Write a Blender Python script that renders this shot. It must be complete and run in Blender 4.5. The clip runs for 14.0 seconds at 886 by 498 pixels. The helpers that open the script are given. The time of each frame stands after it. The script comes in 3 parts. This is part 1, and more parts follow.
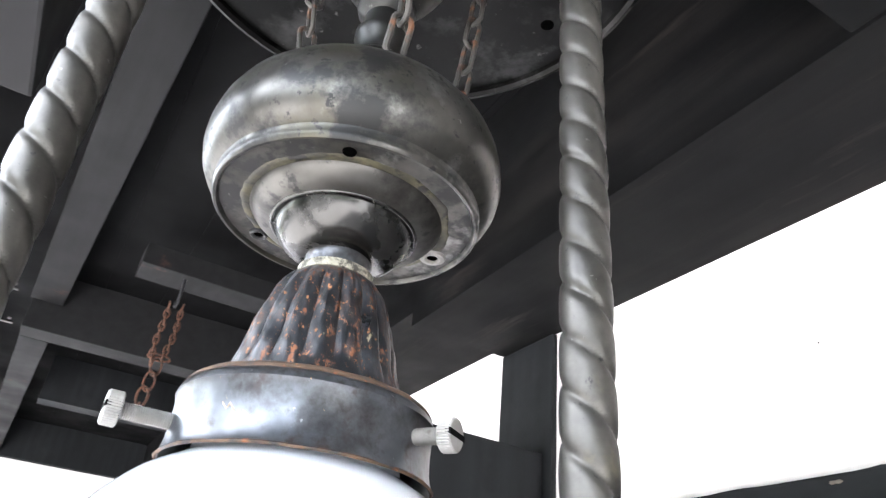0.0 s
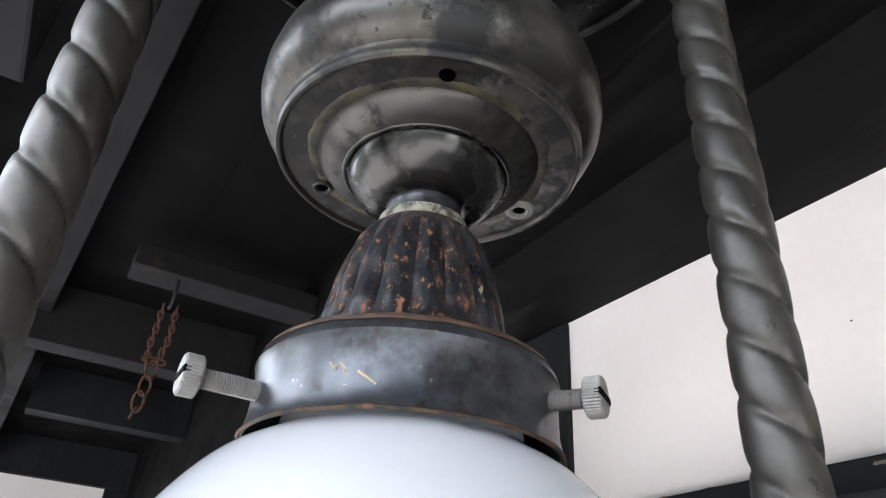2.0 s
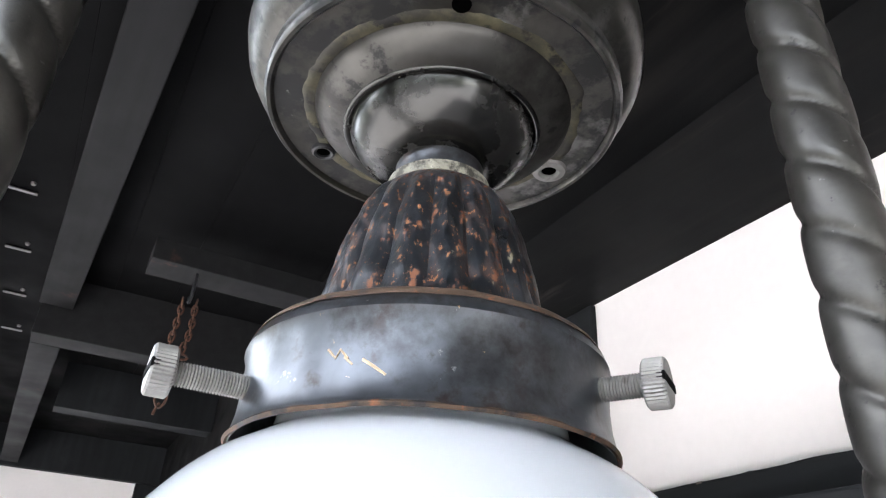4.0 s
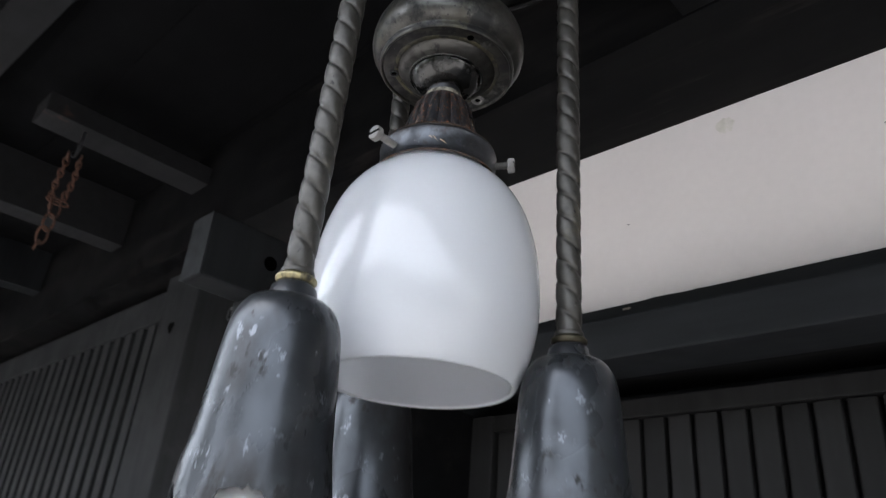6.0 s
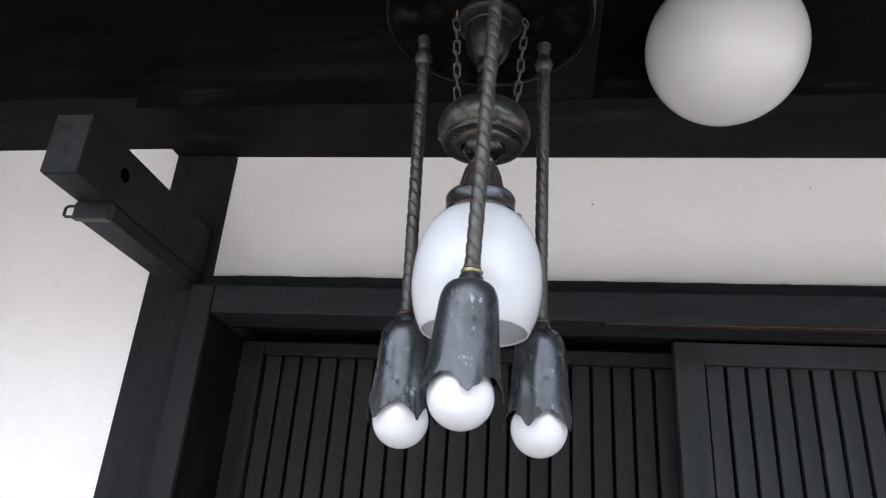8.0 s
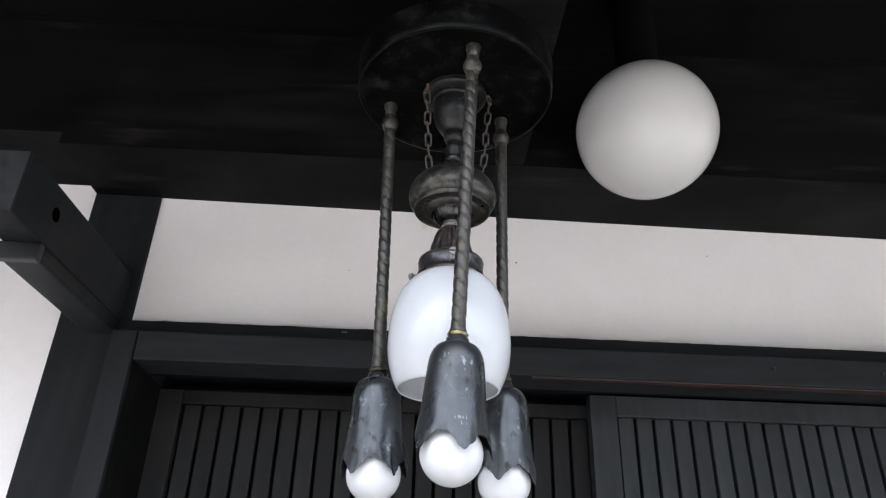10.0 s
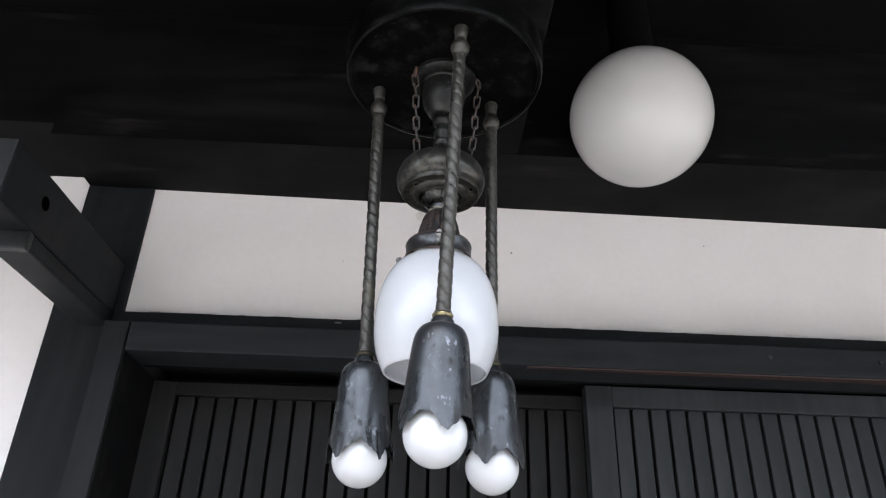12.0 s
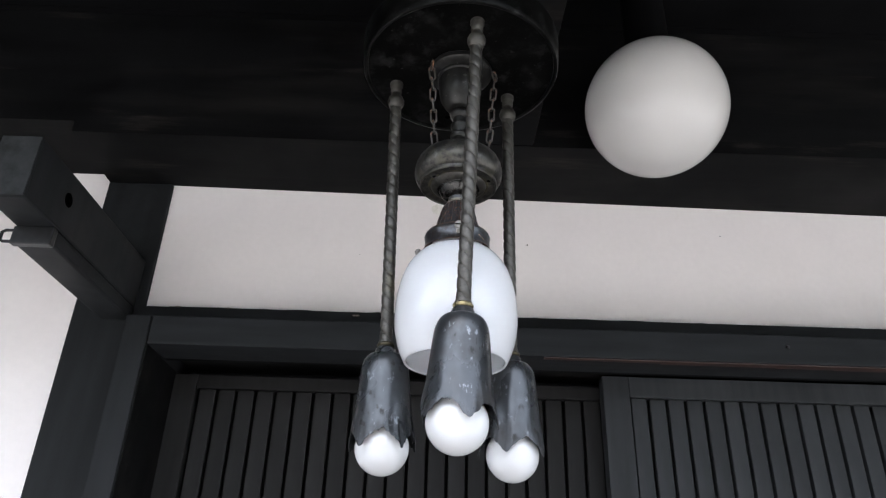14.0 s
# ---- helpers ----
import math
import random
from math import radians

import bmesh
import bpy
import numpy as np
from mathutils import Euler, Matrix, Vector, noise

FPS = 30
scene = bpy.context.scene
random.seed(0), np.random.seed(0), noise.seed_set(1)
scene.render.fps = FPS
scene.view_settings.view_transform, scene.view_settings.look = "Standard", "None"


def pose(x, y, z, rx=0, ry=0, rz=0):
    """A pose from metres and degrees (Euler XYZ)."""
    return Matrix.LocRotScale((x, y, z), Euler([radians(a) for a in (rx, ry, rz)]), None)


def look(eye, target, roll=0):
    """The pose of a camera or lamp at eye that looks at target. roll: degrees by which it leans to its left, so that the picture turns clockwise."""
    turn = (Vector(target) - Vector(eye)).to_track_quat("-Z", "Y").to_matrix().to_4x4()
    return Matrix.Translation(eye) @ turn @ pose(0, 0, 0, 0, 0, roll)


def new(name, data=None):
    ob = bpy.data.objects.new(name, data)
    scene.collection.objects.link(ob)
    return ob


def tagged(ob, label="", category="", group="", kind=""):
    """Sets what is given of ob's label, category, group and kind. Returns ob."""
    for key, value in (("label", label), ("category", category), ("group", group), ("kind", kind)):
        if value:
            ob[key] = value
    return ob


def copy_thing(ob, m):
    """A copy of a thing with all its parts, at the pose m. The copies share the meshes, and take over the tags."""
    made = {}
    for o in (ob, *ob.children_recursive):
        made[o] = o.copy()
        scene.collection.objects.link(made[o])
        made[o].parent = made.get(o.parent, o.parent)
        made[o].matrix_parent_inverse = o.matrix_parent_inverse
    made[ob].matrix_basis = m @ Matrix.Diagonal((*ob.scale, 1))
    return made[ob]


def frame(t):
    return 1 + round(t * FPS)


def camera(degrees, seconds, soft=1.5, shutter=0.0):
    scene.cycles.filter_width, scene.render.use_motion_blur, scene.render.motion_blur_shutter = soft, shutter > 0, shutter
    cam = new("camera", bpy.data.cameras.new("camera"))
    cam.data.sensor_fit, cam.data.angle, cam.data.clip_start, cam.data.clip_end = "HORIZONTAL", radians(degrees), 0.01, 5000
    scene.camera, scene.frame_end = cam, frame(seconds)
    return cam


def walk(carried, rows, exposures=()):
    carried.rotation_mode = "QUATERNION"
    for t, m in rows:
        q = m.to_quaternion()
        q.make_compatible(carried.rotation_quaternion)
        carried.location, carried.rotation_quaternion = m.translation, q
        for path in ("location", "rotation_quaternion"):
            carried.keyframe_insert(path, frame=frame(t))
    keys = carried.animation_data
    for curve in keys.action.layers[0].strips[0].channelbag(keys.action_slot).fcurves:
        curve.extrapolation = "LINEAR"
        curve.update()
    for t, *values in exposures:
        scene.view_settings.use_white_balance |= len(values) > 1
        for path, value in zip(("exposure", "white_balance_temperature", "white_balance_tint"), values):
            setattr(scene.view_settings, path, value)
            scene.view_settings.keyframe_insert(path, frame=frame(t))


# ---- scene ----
cam = camera(64.6, 14.0, soft=1.2, shutter=0.3)

PATH = [
    (0, (0.1800, -0.0570, 2.0040), (-1.3332, 0.7511, 3.0322), 6.10),
    (0.5, (0.1676, -0.0623, 1.9977), (-1.2731, 0.8583, 3.0354), 4.45),
    (1, (0.1452, -0.0703, 2.0043), (-1.2994, 0.8573, 3.0304), 3.60),
    (1.5, (0.1398, -0.0679, 2.0048), (-1.3285, 0.8208, 3.0315), 3.54),
    (2, (0.1376, -0.0674, 2.0034), (-1.3511, 0.7782, 3.0371), 3.93),
    (2.2, (0.1346, -0.0664, 2.0034), (-1.3541, 0.7682, 3.0461), 3.83),
    (4.5, (0.1157, -0.0546, 2.0138), (-1.4215, 0.7534, 3.0059), 2.90),
    (5, (0.1681, -0.0759, 1.9443), (-1.3126, 0.8182, 2.9483), 3.53),
    (5.5, (0.2221, -0.1571, 1.8757), (-1.1798, 0.9074, 2.8251), 4.40),
    (5.8, (0.2480, -0.2053, 1.8557), (-1.0966, 0.9820, 2.7407), 4.69),
    (6, (0.2515, -0.2344, 1.8358), (-1.0274, 1.0370, 2.7005), 4.85),
    (6.2, (0.2330, -0.2700, 1.8023), (-0.9345, 1.1098, 2.6584), 5.29),
    (6.3, (0.2178, -0.3082, 1.7651), (-0.8607, 1.1285, 2.6454), 4.62),
    (6.4, (0.1995, -0.3503, 1.7419), (-0.7313, 1.1807, 2.6318), 3.76),
    (6.5, (0.1783, -0.4015, 1.7287), (-0.5745, 1.2242, 2.6177), 2.19),
    (7, (0.1100, -0.5460, 1.7310), (-0.2160, 1.2613, 2.5231), 1.90),
    (7.5, (0.1040, -0.5790, 1.7350), (-0.2101, 1.2453, 2.4921), 3.30),
    (8, (0.0630, -0.6010, 1.7420), (-0.2180, 1.2130, 2.5360), 4.10),
    (8.5, (0.0020, -0.6210, 1.7400), (-0.0990, 1.1972, 2.5671), 3.30),
    (9, (-0.0230, -0.6370, 1.7390), (0.0200, 1.1652, 2.6051), 1.70),
    (9.2, (-0.0300, -0.6480, 1.7390), (0.0350, 1.1415, 2.6298), 1.50),
    (11.3, (-0.0130, -0.6380, 1.7300), (0.0290, 1.1334, 2.6577), 2.30),
    (11.5, (-0.0110, -0.6350, 1.7280), (0.0300, 1.1388, 2.6509), 2.10),
    (12, (-0.0100, -0.6340, 1.7280), (0.0390, 1.1428, 2.6449), 1.70),
    (12.5, (-0.0120, -0.6360, 1.7320), (0.0310, 1.1446, 2.6418), 1.70),
    (13, (-0.0110, -0.6370, 1.7310), (0.0300, 1.1434, 2.6412), 1.60),
    (13.5, (-0.0100, -0.6360, 1.7270), (0.0240, 1.1437, 2.6389), 1.50),
    (14, (-0.0160, -0.6390, 1.7220), (-0.0030, 1.1464, 2.6232), 1.70),
]
walk(cam, [(t, look(eye, target, roll)) for t, eye, target, roll in PATH],
     [(0.0, 5.0), (0.5, 4.25), (1.0, 3.9), (1.5, 3.72), (2.2, 3.7), (4.4, 4.15), (5.0, 3.85), (5.5, 3.02), (6.0, 2.75), (6.6, 2.65), (7.5, 2.85), (8.5, 3.0), (14.0, 3.0)])

# ---- light ----
world = bpy.data.worlds.new("world")
scene.world = world
world.use_nodes = True
wn, wl = world.node_tree.nodes, world.node_tree.links
wn.clear()
sky = wn.new("ShaderNodeTexSky")
sky.sky_type = "NISHITA"
sky.sun_disc = False
sky.sun_elevation = radians(66)
sky.sun_rotation = radians(203)
sky.air_density, sky.dust_density = 1.0, 1.5
mild = wn.new("ShaderNodeHueSaturation")
mild.inputs["Saturation"].default_value = 0.4
back = wn.new("ShaderNodeBackground")
back.inputs["Strength"].default_value = 0.15
wout = wn.new("ShaderNodeOutputWorld")
wl.new(sky.outputs[0], mild.inputs["Color"])
wl.new(mild.outputs[0], back.inputs[0])
wl.new(back.outputs[0], wout.inputs[0])

sun = new("sun", bpy.data.lights.new("sun", "SUN"))
sun.data.energy, sun.data.angle, sun.data.color = 1.1, radians(25), (1.0, 0.985, 0.965)
sun.matrix_world = look((-1.0, -2.4, 6.0), (0, 0, 0))


# ---- materials ----
def material(name, tint, rough=0.6, metal=0.0, grain=(40, 40, 40), spread=0.25, bump=0.15, stains=None, spec=0.5, vary=0.0, depth=0.001, stretch=1.0):
    """Surface with broad and fine variation; stains: list of (colour, scale, low, high, roughness)."""
    mat = bpy.data.materials.new(name)
    mat.use_nodes = True
    n, l = mat.node_tree.nodes, mat.node_tree.links
    bsdf = n["Principled BSDF"]
    bsdf.inputs["Metallic"].default_value = metal
    bsdf.inputs["Specular IOR Level"].default_value = spec
    geo = n.new("ShaderNodeTexCoord")
    mp = n.new("ShaderNodeMapping")
    mp.inputs["Scale"].default_value = grain
    l.new(geo.outputs["Object"], mp.inputs["Vector"])
    fine = n.new("ShaderNodeTexNoise")
    fine.inputs["Scale"].default_value, fine.inputs["Detail"].default_value = 1.0, 6
    l.new(mp.outputs[0], fine.inputs["Vector"])
    broad = n.new("ShaderNodeTexNoise")
    broad.inputs["Scale"].default_value, broad.inputs["Detail"].default_value = max(grain) * 0.13, 3
    l.new(geo.outputs["Object"], broad.inputs["Vector"])
    both = n.new("ShaderNodeMath")
    both.operation = "ADD"
    l.new(fine.outputs["Fac"], both.inputs[0])
    l.new(broad.outputs["Fac"], both.inputs[1])
    ramp = n.new("ShaderNodeMapRange")
    ramp.inputs["From Min"].default_value, ramp.inputs["From Max"].default_value = 0.6, 1.4
    ramp.inputs["To Min"].default_value, ramp.inputs["To Max"].default_value = 1 - spread, 1 + spread
    l.new(both.outputs[0], ramp.inputs["Value"])
    value = ramp.outputs[0]
    if vary:
        info = n.new("ShaderNodeObjectInfo")
        vr = n.new("ShaderNodeMapRange")
        vr.inputs["To Min"].default_value, vr.inputs["To Max"].default_value = 1 - vary, 1 + vary
        l.new(info.outputs["Random"], vr.inputs["Value"])
        mul = n.new("ShaderNodeMath")
        mul.operation = "MULTIPLY"
        l.new(value, mul.inputs[0])
        l.new(vr.outputs[0], mul.inputs[1])
        value = mul.outputs[0]
    scale = n.new("ShaderNodeVectorMath")
    scale.operation = "SCALE"
    scale.inputs[0].default_value = tint
    l.new(value, scale.inputs["Scale"])
    colour = scale.outputs[0]
    rr = n.new("ShaderNodeMapRange")
    rr.inputs["From Min"].default_value, rr.inputs["From Max"].default_value = 0.3, 0.7
    rr.inputs["To Min"].default_value, rr.inputs["To Max"].default_value = max(0.02, rough * 0.75), min(1, rough * 1.25)
    l.new(broad.outputs["Fac"], rr.inputs["Value"])
    gloss = rr.outputs[0]
    metalness = None
    for k, (tone, size, low, high, r, m) in enumerate(stains or []):
        spot = n.new("ShaderNodeTexNoise")
        spot.inputs["Scale"].default_value, spot.inputs["Detail"].default_value, spot.inputs["Roughness"].default_value = size, 7, 0.65
        shift = n.new("ShaderNodeMapping")
        shift.inputs["Location"].default_value = (3.1 * k + 0.7, 1.7 * k, 2.3 * k)
        shift.inputs["Scale"].default_value = stretch if isinstance(stretch, tuple) else (1, 1, stretch)
        l.new(geo.outputs["Object"], shift.inputs["Vector"])
        l.new(shift.outputs[0], spot.inputs["Vector"])
        edge = n.new("ShaderNodeMapRange")
        edge.inputs["From Min"].default_value, edge.inputs["From Max"].default_value = low, high
        l.new(spot.outputs["Fac"], edge.inputs["Value"])
        mix = n.new("ShaderNodeMix")
        mix.data_type = "RGBA"
        l.new(edge.outputs[0], mix.inputs["Factor"])
        l.new(colour, mix.inputs["A"])
        mix.inputs["B"].default_value = (*tone, 1)
        colour = mix.outputs["Result"]
        mr = n.new("ShaderNodeMix")
        l.new(edge.outputs[0], mr.inputs["Factor"])
        l.new(gloss, mr.inputs["A"])
        mr.inputs["B"].default_value = r
        gloss = mr.outputs["Result"]
        mm = n.new("ShaderNodeMix")
        l.new(edge.outputs[0], mm.inputs["Factor"])
        if metalness:
            l.new(metalness, mm.inputs["A"])
        else:
            mm.inputs["A"].default_value = metal
        mm.inputs["B"].default_value = m
        metalness = mm.outputs["Result"]
    l.new(colour, bsdf.inputs["Base Color"])
    l.new(gloss, bsdf.inputs["Roughness"])
    if metalness:
        l.new(metalness, bsdf.inputs["Metallic"])
    if bump:
        relief = n.new("ShaderNodeBump")
        relief.inputs["Strength"].default_value, relief.inputs["Distance"].default_value = bump, depth
        l.new(both.outputs[0], relief.inputs["Height"])
        l.new(relief.outputs[0], bsdf.inputs["Normal"])
    return mat


def opal(name, tint, glow=0.25, rough=0.03):
    """White opal glass: dense white body that lets some light pass, under a polished skin."""
    mat = material(name, tint, 0.6, 0.0, (9, 9, 9), 0.012, 0.0, None, 0.0)
    n, l = mat.node_tree.nodes, mat.node_tree.links
    bsdf, out = n["Principled BSDF"], n["Material Output"]
    trans = n.new("ShaderNodeBsdfTranslucent")
    trans.inputs["Color"].default_value = (*tint, 1)
    body = n.new("ShaderNodeMixShader")
    body.inputs[0].default_value = glow
    l.new(bsdf.outputs[0], body.inputs[1])
    l.new(trans.outputs[0], body.inputs[2])
    skin = n.new("ShaderNodeBsdfGlossy")
    skin.inputs["Roughness"].default_value = rough
    shine = n.new("ShaderNodeFresnel")
    shine.inputs["IOR"].default_value = 1.5
    both = n.new("ShaderNodeMixShader")
    l.new(shine.outputs[0], both.inputs[0])
    l.new(body.outputs[0], both.inputs[1])
    l.new(skin.outputs[0], both.inputs[2])
    l.new(both.outputs[0], out.inputs["Surface"])
    return mat


PLASTER = material("plaster", (0.80, 0.759, 0.747), 0.85, 0, (90, 90, 90), 0.03, 0.12, [((0.64, 0.6, 0.55), 5.0, 0.66, 0.85, 0.9, 0)], 0.3)
BLACKWOOD = material("black_stained_wood", (0.0115, 0.0125, 0.0138), 0.62, 0, (45, 45, 5), 0.45, 0.3, [((0.019, 0.0205, 0.022), 9.0, 0.56, 0.8, 0.65, 0), ((0.03, 0.03, 0.03), 190.0, 0.7, 0.76, 0.7, 0)], 0.14)
BLACKWOOD_X = material("black_stained_wood_lengthwise", (0.0135, 0.0147, 0.0163), 0.62, 0, (5, 50, 50), 0.45, 0.3, [((0.019, 0.0205, 0.022), 7.0, 0.56, 0.8, 0.65, 0), ((0.03, 0.03, 0.03), 190.0, 0.7, 0.76, 0.7, 0)], 0.14)
# Darker and less blue than DOORWOOD; used on the rear-track doors.
BACKDOORWOOD = material("darker_door_wood", (0.0138, 0.0136, 0.0138), 0.62, 0, (60, 60, 5), 0.4, 0.2, None, 0.12, 0.2)
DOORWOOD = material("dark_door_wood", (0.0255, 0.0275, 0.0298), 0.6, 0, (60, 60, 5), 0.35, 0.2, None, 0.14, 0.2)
# Tone raised to paint in the stronger light on the lattice front.
LATTICEWOOD = material("weathered_lit_lattice", (0.02, 0.021, 0.0222), 0.7, 0, (55, 55, 5), 0.4, 0.3, [((0.036, 0.037, 0.038), 9.0, 0.54, 0.75, 0.7, 0)], 0.15, 0.15)
# Paler wood tone with the sky light on the bracket end painted in.
LITEND = material("sky_lit_end_wood", (0.026, 0.028, 0.03), 0.75, 0, (70, 70, 70), 0.35, 0.3, [((0.015, 0.016, 0.017), 30.0, 0.5, 0.7, 0.8, 0)], 0.15)
REDWOOD = material("bare_reddish_wood", (0.03, 0.0125, 0.009), 0.6, 0, (4, 60, 60), 0.35, 0.2)
RAFTER = material("weathered_grey_timber", (0.0145, 0.0145, 0.0153), 0.8, 0, (5, 50, 50), 0.3, 0.3, [((0.07, 0.036, 0.027), 11.0, 0.64, 0.78, 0.8, 0), ((0.019, 0.019, 0.02), 6.0, 0.55, 0.75, 0.8, 0)], 0.15)
# Beam colour; also serves as painted shade on the door head and jamb.
BEAMBLACK = material("smoked_beam_and_shade_black", (0.0035, 0.0036, 0.0039), 0.7, 0, (4, 45, 45), 0.5, 0.35, [((0.0125, 0.0115, 0.011), 11.0, 0.5, 0.72, 0.75, 0), ((0.022, 0.019, 0.0175), 26.0, 0.6, 0.72, 0.8, 0)], 0.09, stretch=(0.12, 1, 1))
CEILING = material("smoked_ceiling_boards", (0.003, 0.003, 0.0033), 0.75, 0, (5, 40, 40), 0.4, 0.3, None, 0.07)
STONE = material("pale_paving", (0.33, 0.32, 0.31), 0.85, 0, (25, 25, 25), 0.2, 0.4, [((0.24, 0.235, 0.225), 1.2, 0.5, 0.8, 0.9, 0)], 0.3, depth=0.004)
# Dark tone chosen to swallow light bouncing up under the eaves.
BOUNCEFLOOR = material("bounce_cutting_stone", (0.07, 0.07, 0.072), 0.7, 0, (25, 25, 25), 0.25, 0.4, [((0.045, 0.045, 0.045), 1.4, 0.5, 0.8, 0.8, 0)], 0.3, depth=0.004)
ROOFTOP = material("grey_roofing", (0.12, 0.12, 0.125), 0.7, 0, (12, 12, 12), 0.2, 0.2)
NICKEL = material("tarnished_nickel", (0.07, 0.067, 0.061), 0.35, 0.82, (160, 160, 160), 0.4, 0.22,
                  [((0.056, 0.051, 0.034), 26.0, 0.5, 0.66, 0.45, 0.7), ((0.15, 0.147, 0.14), 75.0, 0.54, 0.74, 0.45, 0.6), ((0.007, 0.0067, 0.0064), 62.0, 0.5, 0.6, 0.5, 0.3), ((0.006, 0.006, 0.006), 240.0, 0.59, 0.65, 0.5, 0.3), ((0.22, 0.215, 0.2), 300.0, 0.69, 0.74, 0.5, 0.4)], depth=0.0004)
# Darker copy of the nickel, carrying the shade under the canopy.
SHADEDNICKEL = material("shaded_nickel", (0.03, 0.0295, 0.028), 0.36, 0.8, (160, 160, 160), 0.4, 0.2,
                      [((0.012, 0.0115, 0.011), 60.0, 0.5, 0.62, 0.45, 0.5), ((0.13, 0.128, 0.122), 150.0, 0.62, 0.72, 0.45, 0.6)], depth=0.0003)
BRIGHTNICKEL = material("worn_bright_nickel", (0.064, 0.0625, 0.06), 0.22, 0.95, (160, 160, 160), 0.25, 0.1,
                        [((0.025, 0.024, 0.023), 85.0, 0.5, 0.66, 0.4, 0.6), ((0.32, 0.315, 0.3), 190.0, 0.67, 0.72, 0.45, 0.5)], depth=0.0002)
STEPNICKEL = material("dull_smooth_nickel", (0.075, 0.072, 0.066), 0.38, 0.8, (160, 160, 160), 0.3, 0.12, [((0.024, 0.022, 0.02), 42.0, 0.47, 0.6, 0.45, 0.6), ((0.01, 0.0095, 0.009), 150.0, 0.57, 0.64, 0.5, 0.4), ((0.2, 0.13, 0.07), 420.0, 0.7, 0.74, 0.6, 0.2)], depth=0.0003)
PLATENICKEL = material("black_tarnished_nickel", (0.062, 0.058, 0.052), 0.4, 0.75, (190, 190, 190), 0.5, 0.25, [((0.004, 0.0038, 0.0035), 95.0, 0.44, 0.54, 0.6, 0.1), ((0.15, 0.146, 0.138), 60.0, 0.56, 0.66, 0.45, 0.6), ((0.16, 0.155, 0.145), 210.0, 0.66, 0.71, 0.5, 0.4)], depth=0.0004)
OLIVE = material("olive_tarnish", (0.085, 0.077, 0.047), 0.55, 0.4, (300, 300, 300), 0.5, 0.2, [((0.04, 0.037, 0.03), 70.0, 0.44, 0.58, 0.5, 0.5), ((0.012, 0.011, 0.01), 160.0, 0.52, 0.6, 0.5, 0.4)], depth=0.0002)
SCRATCH = material("tan_scratch", (0.42, 0.31, 0.2), 0.8, 0, (500, 500, 500), 0.35, 0)
CANOPY = material("dull_dark_metal", (0.0085, 0.0084, 0.0081), 0.4, 0.88, (70, 70, 70), 0.3, 0.15,
                  [((0.026, 0.0255, 0.025), 34.0, 0.52, 0.76, 0.55, 0.6), ((0.08, 0.078, 0.076), 150.0, 0.64, 0.74, 0.6, 0.3), ((0.015, 0.015, 0.015), 38.0, 0.56, 0.7, 0.6, 0.3)], depth=0.0004)
ENAMEL = material("black_enamel_with_rust", (0.012, 0.0135, 0.016), 0.34, 0.2, (240, 240, 110), 0.5, 0.55,
                  [((0.045, 0.05, 0.058), 110.0, 0.56, 0.75, 0.45, 0.2), ((0.16, 0.14, 0.1), 620.0, 0.65, 0.7, 0.6, 0.1), ((0.032, 0.016, 0.012), 170.0, 0.55, 0.68, 0.7, 0), ((0.22, 0.095, 0.042), 850.0, 0.585, 0.64, 0.85, 0), ((0.16, 0.062, 0.03), 330.0, 0.59, 0.66, 0.85, 0), ((0.2, 0.18, 0.12), 210.0, 0.69, 0.72, 0.7, 0)], depth=0.0008, stretch=0.55)
RUST = material("orange_rust", (0.1, 0.042, 0.024), 0.9, 0, (300, 300, 300), 0.5, 0.5, [((0.035, 0.023, 0.018), 190.0, 0.45, 0.6, 0.9, 0)], depth=0.0005)
GALLERY = material("blued_steel", (0.082, 0.087, 0.095), 0.34, 0.8, (170, 170, 170), 0.5, 0.4,
                   [((0.018, 0.016, 0.016), 45.0, 0.47, 0.62, 0.3, 0.5), ((0.03, 0.022, 0.02), 120.0, 0.54, 0.66, 0.35, 0.4), ((0.25, 0.25, 0.25), 260.0, 0.66, 0.71, 0.4, 0.5), ((0.32, 0.22, 0.12), 230.0, 0.7, 0.73, 0.6, 0.2)], depth=0.0003)
CRUST = material("pale_mineral_crust", (0.25, 0.235, 0.185), 0.75, 0.2, (500, 500, 500), 0.5, 0.4, [((0.05, 0.046, 0.037), 380.0, 0.44, 0.58, 0.7, 0.3)], depth=0.0004)
LIPRUST = material("brown_rusty_edge", (0.085, 0.052, 0.033), 0.75, 0.2, (420, 420, 420), 0.45, 0.35, [((0.022, 0.02, 0.02), 170.0, 0.5, 0.62, 0.5, 0.4), ((0.2, 0.075, 0.033), 330.0, 0.58, 0.66, 0.85, 0)], depth=0.0003)
ZINC = material("dull_zinc", (0.25, 0.24, 0.228), 0.55, 0.45, (400, 400, 400), 0.25, 0.3, [((0.13, 0.115, 0.1), 220.0, 0.6, 0.7, 0.6, 0.3)], depth=0.0002)
STEELROD = material("greyed_steel", (0.06, 0.0562, 0.05), 0.41, 0.62, (210, 210, 210), 0.45, 0.6,
                    [((0.028, 0.026, 0.023), 55.0, 0.55, 0.7, 0.5, 0.4), ((0.1, 0.09, 0.06), 33.0, 0.6, 0.72, 0.5, 0.5), ((0.15, 0.145, 0.135), 330.0, 0.67, 0.73, 0.5, 0.3), ((0.012, 0.011, 0.01), 300.0, 0.63, 0.67, 0.6, 0.2)], depth=0.0003)
